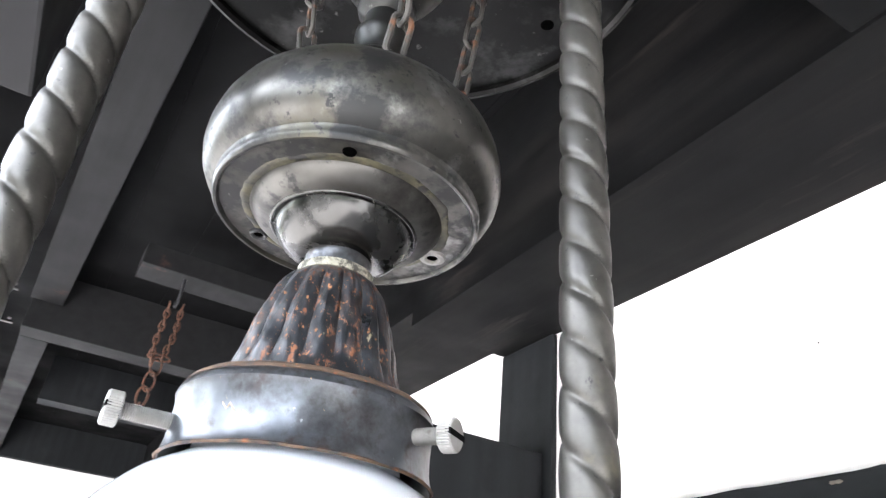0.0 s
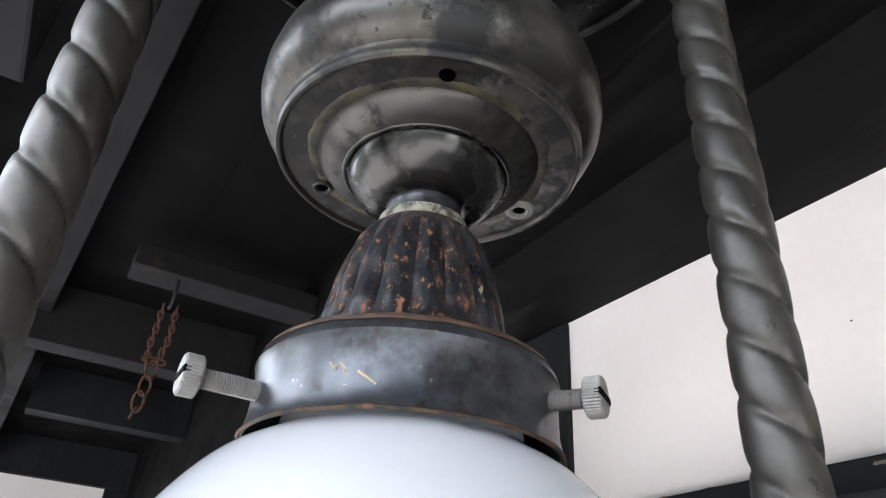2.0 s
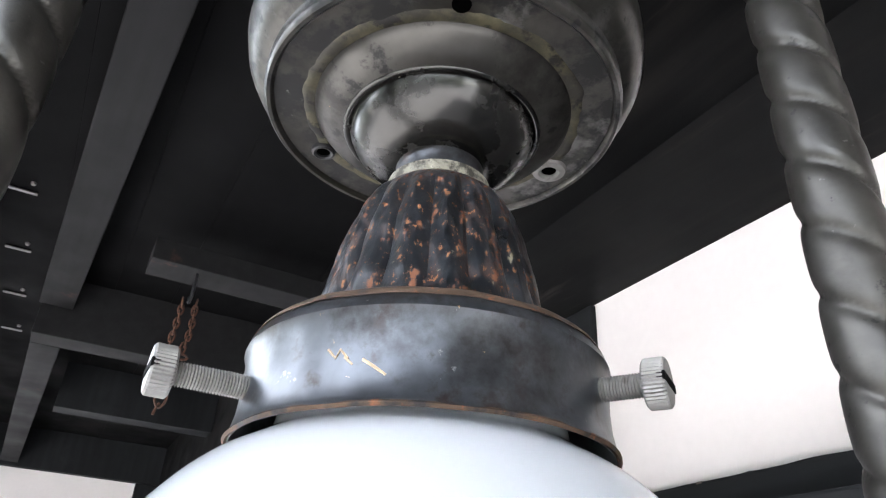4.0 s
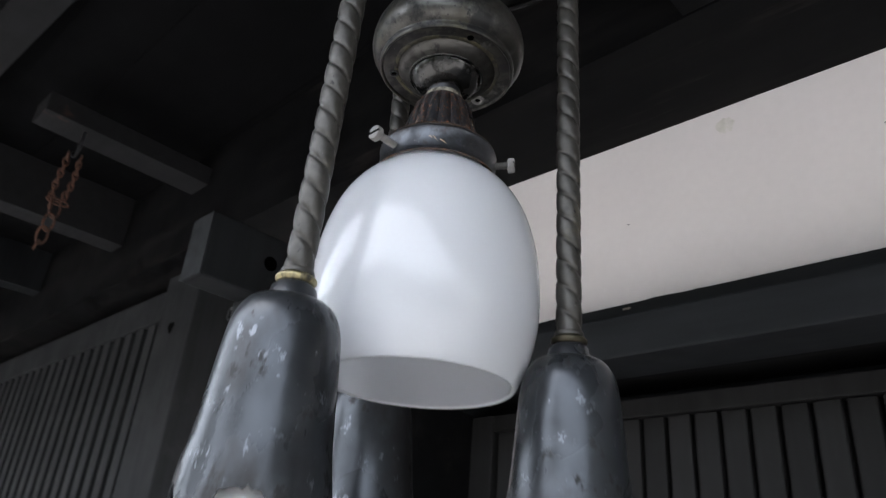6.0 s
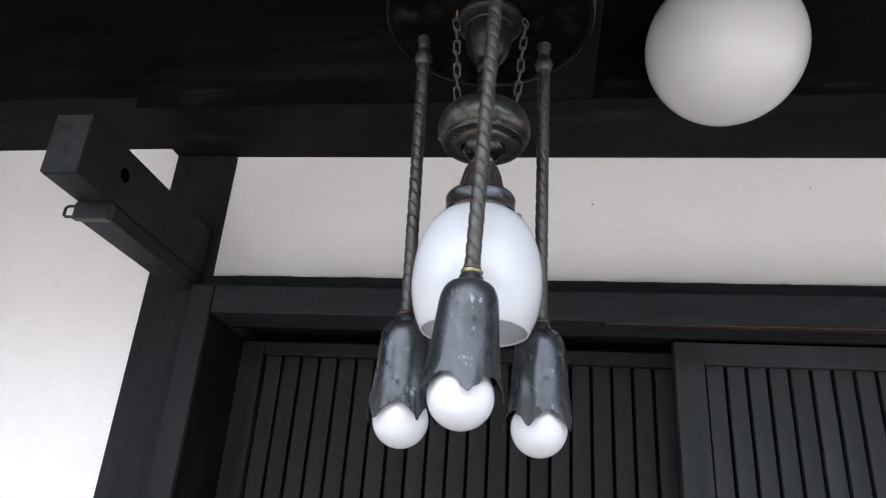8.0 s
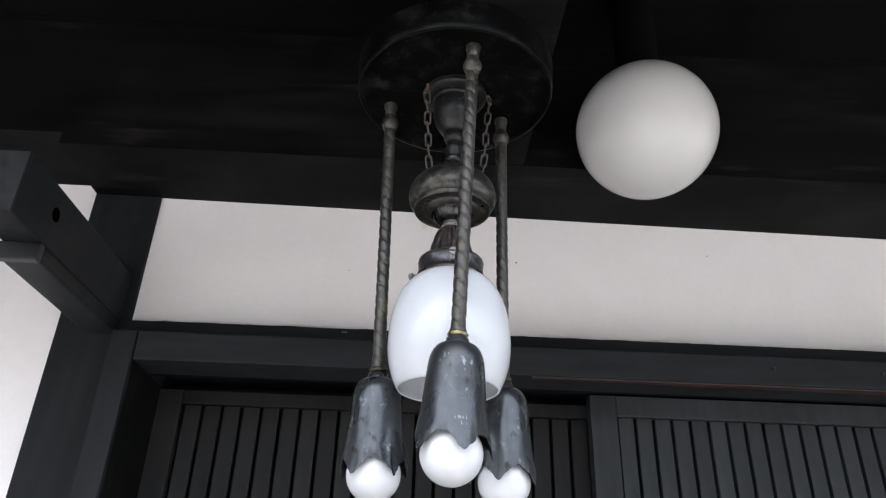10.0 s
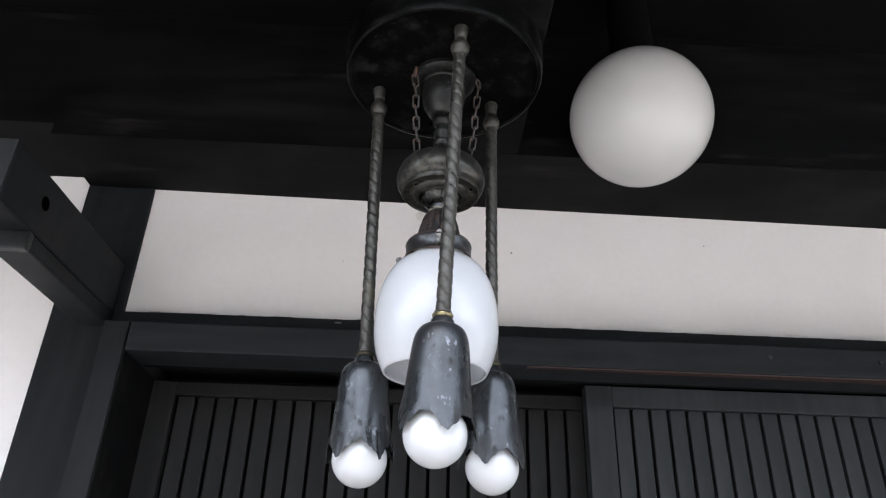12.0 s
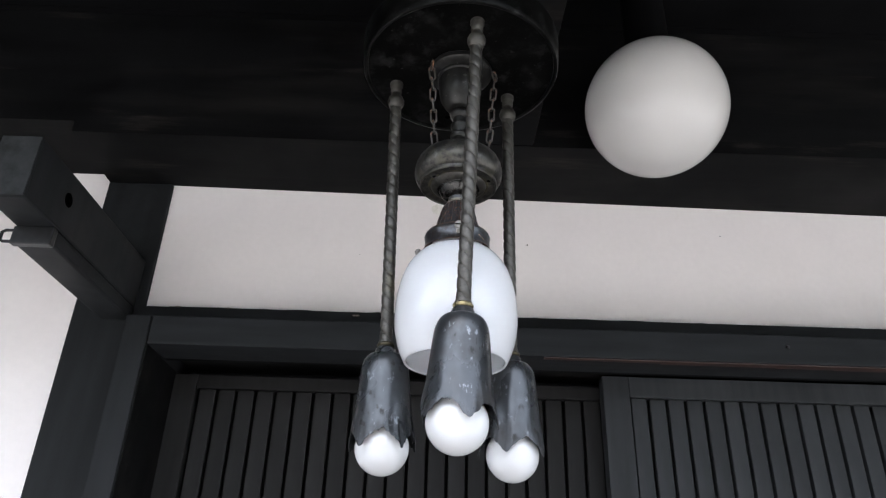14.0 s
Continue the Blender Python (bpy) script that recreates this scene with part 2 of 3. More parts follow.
TIN = material("dark_tin", (0.046, 0.05, 0.055), 0.28, 0.62, (95, 95, 95), 0.35, 0.22,
               [((0.02, 0.019, 0.019), 30.0, 0.5, 0.7, 0.45, 0.4), ((0.15, 0.16, 0.175), 130.0, 0.61, 0.67, 0.33, 0.6), ((0.008, 0.008, 0.008), 75.0, 0.6, 0.64, 0.6, 0.2), ((0.034, 0.028, 0.025), 45.0, 0.66, 0.8, 0.7, 0.1)], depth=0.0009, stretch=0.6)
BRASS = material("worn_brass", (0.36, 0.31, 0.17), 0.3, 1.0, (200, 200, 200), 0.25, 0.2, [((0.05, 0.045, 0.035), 150.0, 0.47, 0.6, 0.5, 0.4)], depth=0.0002)
OLDBRASS = material("blackened_brass", (0.06, 0.052, 0.035), 0.45, 0.8, (200, 200, 200), 0.3, 0.2, [((0.2, 0.17, 0.09), 200.0, 0.64, 0.7, 0.4, 0.9)], depth=0.0002)
CHAIN = material("rusty_iron_chain", (0.065, 0.06, 0.055), 0.5, 0.7, (200, 200, 200), 0.3, 0.3, [((0.13, 0.055, 0.028), 90.0, 0.52, 0.62, 0.85, 0), ((0.24, 0.19, 0.1), 140.0, 0.66, 0.72, 0.6, 0.5)], depth=0.0003)
IRON = material("black_iron", (0.03, 0.03, 0.032), 0.45, 0.6, (80, 80, 80), 0.3, 0.2)
# Lightless black for discs that paint the shade inside holes.
HOLE = material("painted_hole_black", (0.0008, 0.0008, 0.0008), 1.0, 0, (50, 50, 50), 0.2, 0, None, 0.0)
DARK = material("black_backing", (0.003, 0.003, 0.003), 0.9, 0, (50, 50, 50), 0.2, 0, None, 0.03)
GLAZE = opal("white_opal_glass", (0.88, 0.895, 0.92), 0.52, 0.02)
BULBGLASS = opal("white_bulb_glass", (0.68, 0.69, 0.71), 0.2, 0.02)
GLOBEGLASS = opal("cream_opal_glass", (0.73, 0.71, 0.685), 0.2, 0.02)


# ---- building helpers ----
def part(name, bm, mat, parent=None, label="", smooth=True, m=None, crease=38):
    """Links a bmesh as one mesh object under a thing or part."""
    mesh = bpy.data.meshes.new(name)
    bmesh.ops.recalc_face_normals(bm, faces=bm.faces)
    if smooth:
        for f in bm.faces:
            f.smooth = True
        for e in bm.edges:
            if len(e.link_faces) == 2 and e.calc_face_angle(0) > radians(crease):
                e.smooth = False
    bm.to_mesh(mesh)
    bm.free()
    mesh.materials.append(mat)
    ob = new(name, mesh)
    ob.parent = parent
    if m is not None:
        ob.matrix_basis = m
    if label:
        tagged(ob, label)
    return ob


def box(bm, x0, x1, y0, y1, z0, z1, bevel=0.0):
    made = bmesh.ops.create_cube(bm, size=1, matrix=Matrix.LocRotScale(((x0 + x1) / 2, (y0 + y1) / 2, (z0 + z1) / 2), None, (x1 - x0, y1 - y0, z1 - z0)))
    if bevel:
        edges = list({e for v in made["verts"] for e in v.link_edges})
        bmesh.ops.bevel(bm, geom=edges, offset=bevel, segments=2, affect="EDGES", profile=0.6)
    return bm


def boxed(*sizes, bevel=0.002):
    return box(bmesh.new(), *sizes, bevel=bevel)


def lathe(profile, steps=64, wave=None, closed=False):
    """Turned shape from (radius, height) pairs; wave(angle, k, r, z) may move each point."""
    bm = bmesh.new()
    rings = []
    for k, (r, z) in enumerate(profile):
        ring = []
        for s in range(steps):
            a = 2 * math.pi * s / steps
            rr, zz = wave(a, k, r, z) if wave else (r, z)
            ring.append(bm.verts.new((rr * math.cos(a), rr * math.sin(a), zz)))
        rings.append(ring)
    pairs = list(zip(rings, rings[1:])) + ([(rings[-1], rings[0])] if closed else [])
    for lo, hi in pairs:
        for s in range(steps):
            bm.faces.new((lo[s], lo[(s + 1) % steps], hi[(s + 1) % steps], hi[s]))
    if not closed:
        for ring, (r, _) in ((rings[0], profile[0]), (rings[-1], profile[-1])):
            if r < 0.0006:
                bmesh.ops.pointmerge(bm, verts=ring, merge_co=(0, 0, ring[0].co.z))
            else:
                bm.faces.new(ring)
    return bm


def curve_through(points, per=6):
    """Rounds a coarse list of (r, z) into a smooth profile."""
    out = []
    for i in range(len(points) - 1):
        p0, p1, p2, p3 = points[max(i - 1, 0)], points[i], points[i + 1], points[min(i + 2, len(points) - 1)]
        for s in range(per):
            t = s / per
            out.append(tuple(0.5 * (2 * b + (c - a) * t + (2 * a - 5 * b + 4 * c - d) * t * t + (3 * b - a - 3 * c + d) * t ** 3) for a, b, c, d in zip(p0, p1, p2, p3)))
    return out + [points[-1]]


def tube(points, radius, sides=8, closed=False):
    bm = bmesh.new()
    pts = [Vector(p) for p in points]
    rings, count = [], len(pts)
    normal = None
    for i, p in enumerate(pts):
        if closed:
            ahead = (pts[(i + 1) % count] - pts[i - 1]).normalized()
        else:
            ahead = (pts[min(i + 1, count - 1)] - pts[max(i - 1, 0)]).normalized()
        if normal is None:
            normal = ahead.orthogonal().normalized()
        normal = (normal - ahead * normal.dot(ahead)).normalized()
        side = ahead.cross(normal)
        rings.append([bm.verts.new(p + radius * (math.cos(a) * normal + math.sin(a) * side)) for a in (2 * math.pi * s / sides for s in range(sides))])
    for i in range(count if closed else count - 1):
        a, b = rings[i], rings[(i + 1) % count]
        for s in range(sides):
            bm.faces.new((a[s], a[(s + 1) % sides], b[(s + 1) % sides], b[s]))
    if not closed:
        bm.faces.new(rings[0])
        bm.faces.new(rings[-1])
    return bm


def empty(name, at=(0, 0, 0)):
    ob = new(name)
    ob.empty_display_size = 0.05
    ob.location = at
    return ob


# ---- the porch: ground, walls, beams, ceiling ----
ground_mesh = bmesh.new()
box(ground_mesh, -400, 400, -400, 400, -0.3, 0.0)
tagged(part("ground", ground_mesh, STONE, smooth=False), "pale stone paving in front of the house", "ground", kind="structure")

# Unseen slab, added so that less ground light reaches the undersides.
tagged(part("bounce_floor", boxed(-3.0, 4.0, -0.85, 0.60, 0.001, 0.03, bevel=0.004), BOUNCEFLOOR, smooth=False), "unseen dark floor slab added to cut upward bounce light", "floor", kind="structure")

WALL_Y = 0.52      # plaster face
KETA_Z = 2.42      # underside of the wall beam

tagged(part("wall_north", boxed(-0.118, 4.5, 0.0, 0.12, 2.132, 2.74, bevel=0), PLASTER, smooth=False, m=pose(-0.526, 0.513, 0, 0, 0, 1.1)), "white plaster band above the sliding doors", "wall", kind="structure")
tagged(part("wall_north_side", boxed(-1.1315, -0.64, WALL_Y - 0.004, 0.66, 0.0, 2.74, bevel=0), PLASTER, smooth=False), "white plaster panel beside the door post", "wall", kind="structure")
tagged(part("wall_north_window", boxed(-3.1, -1.25, 0.60, 0.66, 0.0, 2.74, bevel=0), BLACKWOOD, smooth=False), "dark wall behind the lattice window", "wall", kind="structure")
tagged(part("wall_west", boxed(-3.14, -3.0, -0.9, 0.263, 0.0, 2.543, bevel=0), PLASTER, smooth=False), "white plaster return wall under a dark beam", "wall", kind="structure")
tagged(part("wall_west_beam", boxed(-3.16, -2.975, -0.9, 0.60, 2.544, 2.70), BLACKWOOD, smooth=False), "dark beam over the return wall", "beam", kind="structure")
tagged(part("wall_west_post", boxed(-3.14, -2.98, 0.264, 0.60, 0.0, 2.543), BLACKWOOD, smooth=False), "dark post in the corner", "post", kind="structure")

keta = boxed(-2.97, 4.0, 0.346, 0.60, 2.442, 2.72, bevel=0)
box(keta, -0.645, 4.0, 0.346, 0.60, KETA_Z, 2.442)
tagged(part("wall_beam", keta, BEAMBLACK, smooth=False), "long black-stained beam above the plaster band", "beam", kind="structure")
tagged(part("door_post", boxed(-0.645, -0.524, 0.505, 0.60, 0.0, KETA_Z - 0.001, bevel=0.003), BLACKWOOD, smooth=False), "black-stained square door post", "post", kind="structure")
tagged(part("window_post", boxed(-1.295, -1.132, 0.405, 0.70, 0.0, 2.441, bevel=0.004), LATTICEWOOD, smooth=False), "black-stained post beside the lattice window", "post", kind="structure")
tagged(part("door_jamb", boxed(-0.520, -0.479, 0.437, 0.6645, 0.0, 2.128, bevel=0.003), BLACKWOOD, smooth=False), "dark timber door jamb", "jamb", kind="structure")
# Thin black sheet added to paint the shade on the jamb's inner face.
tagged(part("trim_jamb_shade", boxed(-0.4788, -0.4772, 0.443, 0.587, 0.031, 2.078, bevel=0), BEAMBLACK, smooth=False), "thin black sheet added for the shade inside the door jamb", "trim", kind="structure")
tagged(part("door_lintel", boxed(-0.477, 4.0, 0.437, 0.516, 2.079, 2.128, bevel=0.003), BLACKWOOD_X, smooth=False), "black-stained lintel over the sliding doors", "lintel", kind="structure")
tagged(part("trim_lintel_top", boxed(-0.523, 4.0, 0.497, 0.585, 2.129, 2.167, bevel=0.002), BLACKWOOD_X, smooth=False), "black-stained strip set back on top of the lintel", "trim", kind="structure")
# Track and strip are near-black: the lintel's shadow is put into their colour.
tagged(part("door_head_track", boxed(-0.477, 4.0, 0.535, 0.66, 2.1, 2.139, bevel=0.002), BEAMBLACK, smooth=False), "grooved head track of the doors, darkened for lintel shade", "door track", kind="structure")
tagged(part("door_head_strip", boxed(-0.477, 4.0, 0.5165, 0.5345, 2.082, 2.1285, bevel=0.001), BEAMBLACK, smooth=False), "wooden strip behind the lintel, darkened for its shade", "trim", kind="structure")
soffit = bmesh.new()
for k in range(40):
    x = 0.16 + 0.095 * k
    box(soffit, x, x + 0.0945, 0.4405, 0.449 + 0.02 * min(1.0, k / 9) + 0.004 * noise.noise((k * 0.7, 2.0, 0)), 2.0770, 2.0788)
tagged(part("trim_lintel_soffit", soffit, REDWOOD, smooth=False), "bare reddish wooden strip under the lintel", "trim", kind="structure")
tagged(part("wall_behind_doors", boxed(-0.52, 4.0, 0.665, 0.70, 0.0, 2.7, bevel=0), BLACKWOOD, smooth=False), "dark interior behind the doors", "wall", kind="structure")

# ceiling of narrow boards, one mesh
ceil = bmesh.new()
rows_y = 9
for i in range(rows_y):
    y0 = -0.405 + i * 0.123
    box(ceil, -3.1, 4.0, y0, y0 + 0.1226, 2.69 + 0.001 * (i % 2), 2.72)
box(ceil, -3.1, 4.0, -0.405, 0.7, 2.721, 2.75)
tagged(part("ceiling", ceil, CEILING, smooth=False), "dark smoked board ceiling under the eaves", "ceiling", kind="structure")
tagged(part("roof", boxed(-3.4, 4.4, -0.50, 0.9, 2.76, 2.86, bevel=0.01), ROOFTOP, smooth=False), "grey roof over the porch", "roof", kind="structure")

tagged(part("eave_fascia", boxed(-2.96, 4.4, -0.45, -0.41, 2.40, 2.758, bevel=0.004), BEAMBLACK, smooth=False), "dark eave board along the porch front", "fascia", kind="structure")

# garden trees that stand in front of the porch
LEAF = material("garden_leaves", (0.045, 0.07, 0.03), 0.6, 0, (3, 3, 3), 0.4, 0)
BARK = material("tree_bark", (0.09, 0.075, 0.06), 0.9, 0, (20, 20, 6), 0.4, 0.4, depth=0.01)


def garden_tree(x, y, height, spread, seed):
    rng = random.Random(seed)
    tree = empty("tree", (x, y, 0))
    trunk = tube([(0, 0, 0), (0.06, 0.03, height * 0.3), (-0.05, 0.08, height * 0.6), (0.05, 0.0, height * 0.85)], 0.11, 8)
    part("trunk", trunk, BARK, tree)
    for k in range(7):
        z, a = height * (0.34 + 0.07 * k), rng.random() * 6.28
        part("limb", tube([(0, 0.04, z), (0.4 * spread * math.cos(a), 0.4 * spread * math.sin(a), z + 0.3), (0.75 * spread * math.cos(a), 0.75 * spread * math.sin(a), z + 0.55)], 0.03, 6), BARK, tree)
    verts, faces = [], []
    clumps = []
    for k in range(110):
        z = height * (0.1 + 0.9 * rng.random())
        reach = spread * (1.0 - 0.75 * abs(z / height - 0.55)) * rng.random() ** 0.5
        a = rng.random() * 6.28
        clumps.append((reach * math.cos(a), reach * math.sin(a), z, 0.2 + 0.42 * rng.random()))
    for cx, cy, cz, cr in clumps:
        for _ in range(42):
            d = Vector((rng.gauss(0, 1), rng.gauss(0, 1), rng.gauss(0, 0.7))).normalized() * cr * rng.random() ** 0.4
            p = Vector((cx, cy, cz)) + d
            u = Vector((rng.gauss(0, 1), rng.gauss(0, 1), rng.gauss(0, 1))).normalized()
            w = u.orthogonal().normalized()
            size = 0.08 + 0.08 * rng.random()
            k0 = len(verts)
            verts += [p + u * size, p + w * size * 0.55, p - u * size, p - w * size * 0.55]
            faces.append((k0, k0 + 1, k0 + 2, k0 + 3))
    mesh = bpy.data.meshes.new("crown")
    mesh.from_pydata([tuple(v) for v in verts], [], faces)
    mesh.materials.append(LEAF)
    crown = new("crown", mesh)
    crown.parent = tree
    tagged(tree, "leafy green garden tree standing before the porch", "tree", "garden trees")


for k, (x, y, h, w) in enumerate(((-14.0, -6.0, 5.2, 2.2), (-11.0, -8.0, 4.6, 2.2), (-8.4, -9.5, 6.2, 2.2), (-6.0, -8.6, 6.2, 1.7), (-3.6, -11.5, 4.4, 2.1), (-1.2, -11.0, 5.2, 1.7), (1.2, -10.2, 5.6, 1.5), (4.0, -10.8, 5.0, 2.0), (6.6, -9.8, 4.2, 2.0), (9.4, -8.0, 4.2, 1.8), (12.0, -6.0, 4.4, 2.0), (13.5, -3.0, 4.6, 2.0))):
    garden_tree(x, y, h, w, 11 + k)

# exposed timbers
tagged(part("eave_rafter", boxed(-1.01, 0.5, -0.038, 0.0285, 2.62, 2.695, bevel=0.002), RAFTER, m=pose(-0.48, -0.082, 0, 0, 0, 2.9), smooth=False), "weathered grey rafter under the porch ceiling", "rafter", kind="structure")
tagged(part("cross_beam", boxed(-1.562, -1.492, -0.166, 0.345, 2.556, 2.695, bevel=0.002), RAFTER, smooth=False), "weathered grey cross beam under the ceiling", "beam", kind="structure")
tagged(part("far_rafter", boxed(-1.41, 0.0, -0.03, 0.03, 2.556, 2.695, bevel=0.002), RAFTER, m=pose(-1.563, -0.136, 0, 0, 0, 2.2), smooth=False), "weathered grey rafter beyond the cross beam", "rafter", kind="structure")
tagged(part("far_cross_beam", boxed(-2.15, -2.08, -0.09, 0.345, 2.56, 2.695, bevel=0.002), BLACKWOOD, smooth=False), "dark cross beam near the return wall", "beam", kind="structure")
tagged(part("short_beam", boxed(-1.155, -1.079, 0.0, 0.345, 2.592, 2.634, bevel=0.002), RAFTER, smooth=False), "short weathered grey timber with a hook", "beam", kind="structure")
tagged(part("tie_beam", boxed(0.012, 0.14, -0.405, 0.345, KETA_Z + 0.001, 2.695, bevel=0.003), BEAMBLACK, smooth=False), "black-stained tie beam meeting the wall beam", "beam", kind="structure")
tagged(part("eave_beam", boxed(-0.45, 0.01, -0.31, -0.165, KETA_Z, 2.6885, bevel=0.004), RAFTER, smooth=False), "grey timber block under the eaves", "beam", kind="structure")


# ---- sliding doors ----
def sliding_door(name, x0, x1, y, first_gap, pitch, top, head, wood, label):
    door = empty(name, (x0, y, 0))
    stile, deep = 0.046, 0.03
    z1 = top + head
    for a, b in ((0, stile), (x1 - x0 - stile, x1 - x0)):
        part("stile", boxed(a, b, 0, deep, 0.002, z1, bevel=0.0015), wood, door, smooth=False)
    part("top_rail", boxed(stile + 0.0005, x1 - x0 - stile - 0.0005, 0.001, deep, top, z1, bevel=0.0015), wood, door, smooth=False)
    part("bottom_rail", boxed(stile + 0.0005, x1 - x0 - stile - 0.0005, 0.001, deep, 0.002, 0.12, bevel=0.0015), wood, door, smooth=False)
    # Black sheet puts the shade between the slats into colour.
    part("gap_backing", boxed(stile + 0.0005, x1 - x0 - stile - 0.0005, 0.020, deep - 0.002, 0.121, top - 0.0005, bevel=0), DARK, door, "black sheet added to keep the gaps dark", smooth=False)
    shared = None
    x = first_gap - x0
    while x - pitch > stile:
        x -= pitch
    lo = x - pitch
    while lo + 0.004 < x1 - x0 - stile:
        a, b = max(lo + 0.003, stile + 0.001), min(lo + pitch - 0.003, x1 - x0 - stile - 0.001)
        if b - a > 0.006:
            full = abs((b - a) - (pitch - 0.006)) < 1e-6
            if full and shared:
                slat = new("slat", shared)
                slat.parent = door
            else:
                slat = part("slat", boxed(0, b - a, 0.008, 0.0195, 0.1215, top - 0.001, bevel=0.0012), wood, door, smooth=False)
                if full:
                    shared = slat.data
            slat.location = (a, 0, 0)
        lo += pitch
    return tagged(door, label, "sliding door", "sliding doors", "structure")


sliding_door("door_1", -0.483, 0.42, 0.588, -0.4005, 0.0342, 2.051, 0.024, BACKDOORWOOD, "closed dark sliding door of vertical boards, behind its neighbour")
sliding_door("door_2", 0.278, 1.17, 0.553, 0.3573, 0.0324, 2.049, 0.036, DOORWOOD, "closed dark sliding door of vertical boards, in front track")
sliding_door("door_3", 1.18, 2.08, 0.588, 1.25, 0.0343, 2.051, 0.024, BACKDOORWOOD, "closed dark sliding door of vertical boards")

# lattice window beyond the left panel
window = empty("window_1", (-2.97, 0.408, 0.0))
part("stile", boxed(0.0, 0.06, 0.0, 0.05, 0.9, 2.334), LATTICEWOOD, window, smooth=False)
part("top_rail", boxed(0.0, 1.674, 0.0, 0.05, 2.335, 2.41, bevel=0.003), LATTICEWOOD, window, smooth=False)
part("sill", boxed(0.0, 1.674, -0.02, 0.06, 0.86, 0.899), LATTICEWOOD, window, smooth=False)
# Added black sheet; gives the gaps between the bars their shade.
part("gap_backing", boxed(0.061, 1.674, 0.055, 0.07, 0.9, 2.33, bevel=0), DARK, window, "black sheet added to keep the gaps dark", smooth=False)
part("knot", lathe([(0.0, 0.0), (0.011, 0.0002), (0.013, 0.0012), (0.0, 0.0014)], 18, lambda a, k, r, z: (r * (1 + 0.2 * math.sin(3 * a)), z)), DARK, window, "dark knot in the post", m=pose(1.748, -0.0026, 2.305, 90))
bar_mesh = None
for i in range(25):
    if bar_mesh is None:
        bar = part("bar", boxed(0, 0.037, 0.004, 0.034, 0.90, 2.334, bevel=0.0015), LATTICEWOOD, window, smooth=False)
        bar_mesh = bar.data
    else:
        bar = new("bar", bar_mesh)
        bar.parent = window
    bar.location = (1.610 - i * 0.062, 0, 0)
tagged(window, "dark wooden window with upright lattice bars", "window", kind="structure")

# nail in the lintel and marks on the plaster
nail = lathe([(0.0, 0.0), (0.0026, 0.0002), (0.0034, 0.0012), (0.003, 0.0026), (0.0, 0.0036)], 14)
tagged(part("nail", nail, IRON, m=pose(0.556, 0.4372, 2.107, 90)), "small iron nail head in the lintel", "nail")


copy_thing(bpy.data.objects["nail"], pose(0.738, 0.4372, 2.106, 90))
for x, z, size in ((0.150, 2.324, 0.6), (-0.16, 2.29, 0.35), (0.52, 2.36, 0.4)):
    y = 0.5128 + (x + 0.526) * math.tan(radians(1.1))
    hole = lathe([(0.0, 0.0), (0.0026 * size, 0.0001), (0.002 * size, 0.0008), (0.0, 0.001)], 10)
    tagged(part("nail_mark", hole, IRON, m=pose(x, y, z, 90)), "tiny dark nail mark in the plaster", "nail mark", "marks in the plaster")


CHIP = material("dull_plaster_chip", (0.2, 0.17, 0.14), 0.9, 0, (500, 500, 500), 0.3, 0.2, depth=0.0003)
STAIN = material("greenish_plaster_stain", (0.68, 0.655, 0.6), 0.9, 0, (120, 120, 120), 0.12, 0.1, [((0.8, 0.762, 0.738), 60.0, 0.46, 0.6, 0.85, 0)])
blot = lathe([(0.0, 0.0), (0.016, 0.0003), (0.0, 0.0006)], 40, lambda a, k, r, z: (r * (0.75 + 0.3 * noise.noise((2 * math.cos(a), 2 * math.sin(a), 4.0))), z))
tagged(part("stain", blot, STAIN, m=pose(-0.02, 0.5228, 2.392, 90, 0, 1.1)), "faint greenish damp stain on white plaster", "stain")


edge = bmesh.new()
previous = None
for k in range(361):
    x = -0.478 + 0.005 * k
    h = 0.0008 + 0.0028 * max(0.0, noise.noise((x * 14, 3.0, 0)) - 0.12) + 0.0022 * max(0.0, noise.noise((x * 55, 7.0, 0)) - 0.25)
    row = [edge.verts.new((x, 0.4985, 2.1665)), edge.verts.new((x, 0.4985, 2.167 + h)), edge.verts.new((x, 0.5025, 2.167 + h)), edge.verts.new((x, 0.5025, 2.1665))]
    if previous:
        for a, b in ((0, 1), (1, 2), (2, 3)):
            edge.faces.new((previous[a], row[a], row[b], previous[b]))
    previous = row
tagged(part("trim_lintel_edge", edge, BLACKWOOD, smooth=False), "rough splintered upper edge of the dark lintel", "trim", kind="structure")


for x, z, size in ((-0.155, 2.1612, 1.0), (-0.462, 2.1672, 0.8), (-0.376, 2.1672, 0.7)):
    chip = lathe([(0.0, 0.0), (0.0042 * size, 0.0002), (0.0030 * size, 0.0012), (0.0, 0.0014)], 22,
                 lambda a, k, r, h: (r * (0.5 + 0.9 * abs(math.cos(a)) + 0.5 * noise.noise((3 * math.cos(a) + x * 40, 3 * math.sin(a), 0))), h))
    tagged(part("plaster_chip", chip, CHIP, m=pose(x, 0.4972, z, 90) @ Matrix.Diagonal((1.0, 0.45, 1.0, 1.0))), "small pale plaster chip on the dark lintel strip", "chip", "plaster chips")


# ---- projecting bracket on the post ----
bracket = empty("bracket_arm", (-0.566, 0.505, 2.19))
arm = bmesh.new()
box(arm, -0.027, 0.027, -0.376, -0.0008, -0.025, 0.065, bevel=0.004)
part("arm", arm, BLACKWOOD, bracket, smooth=False)
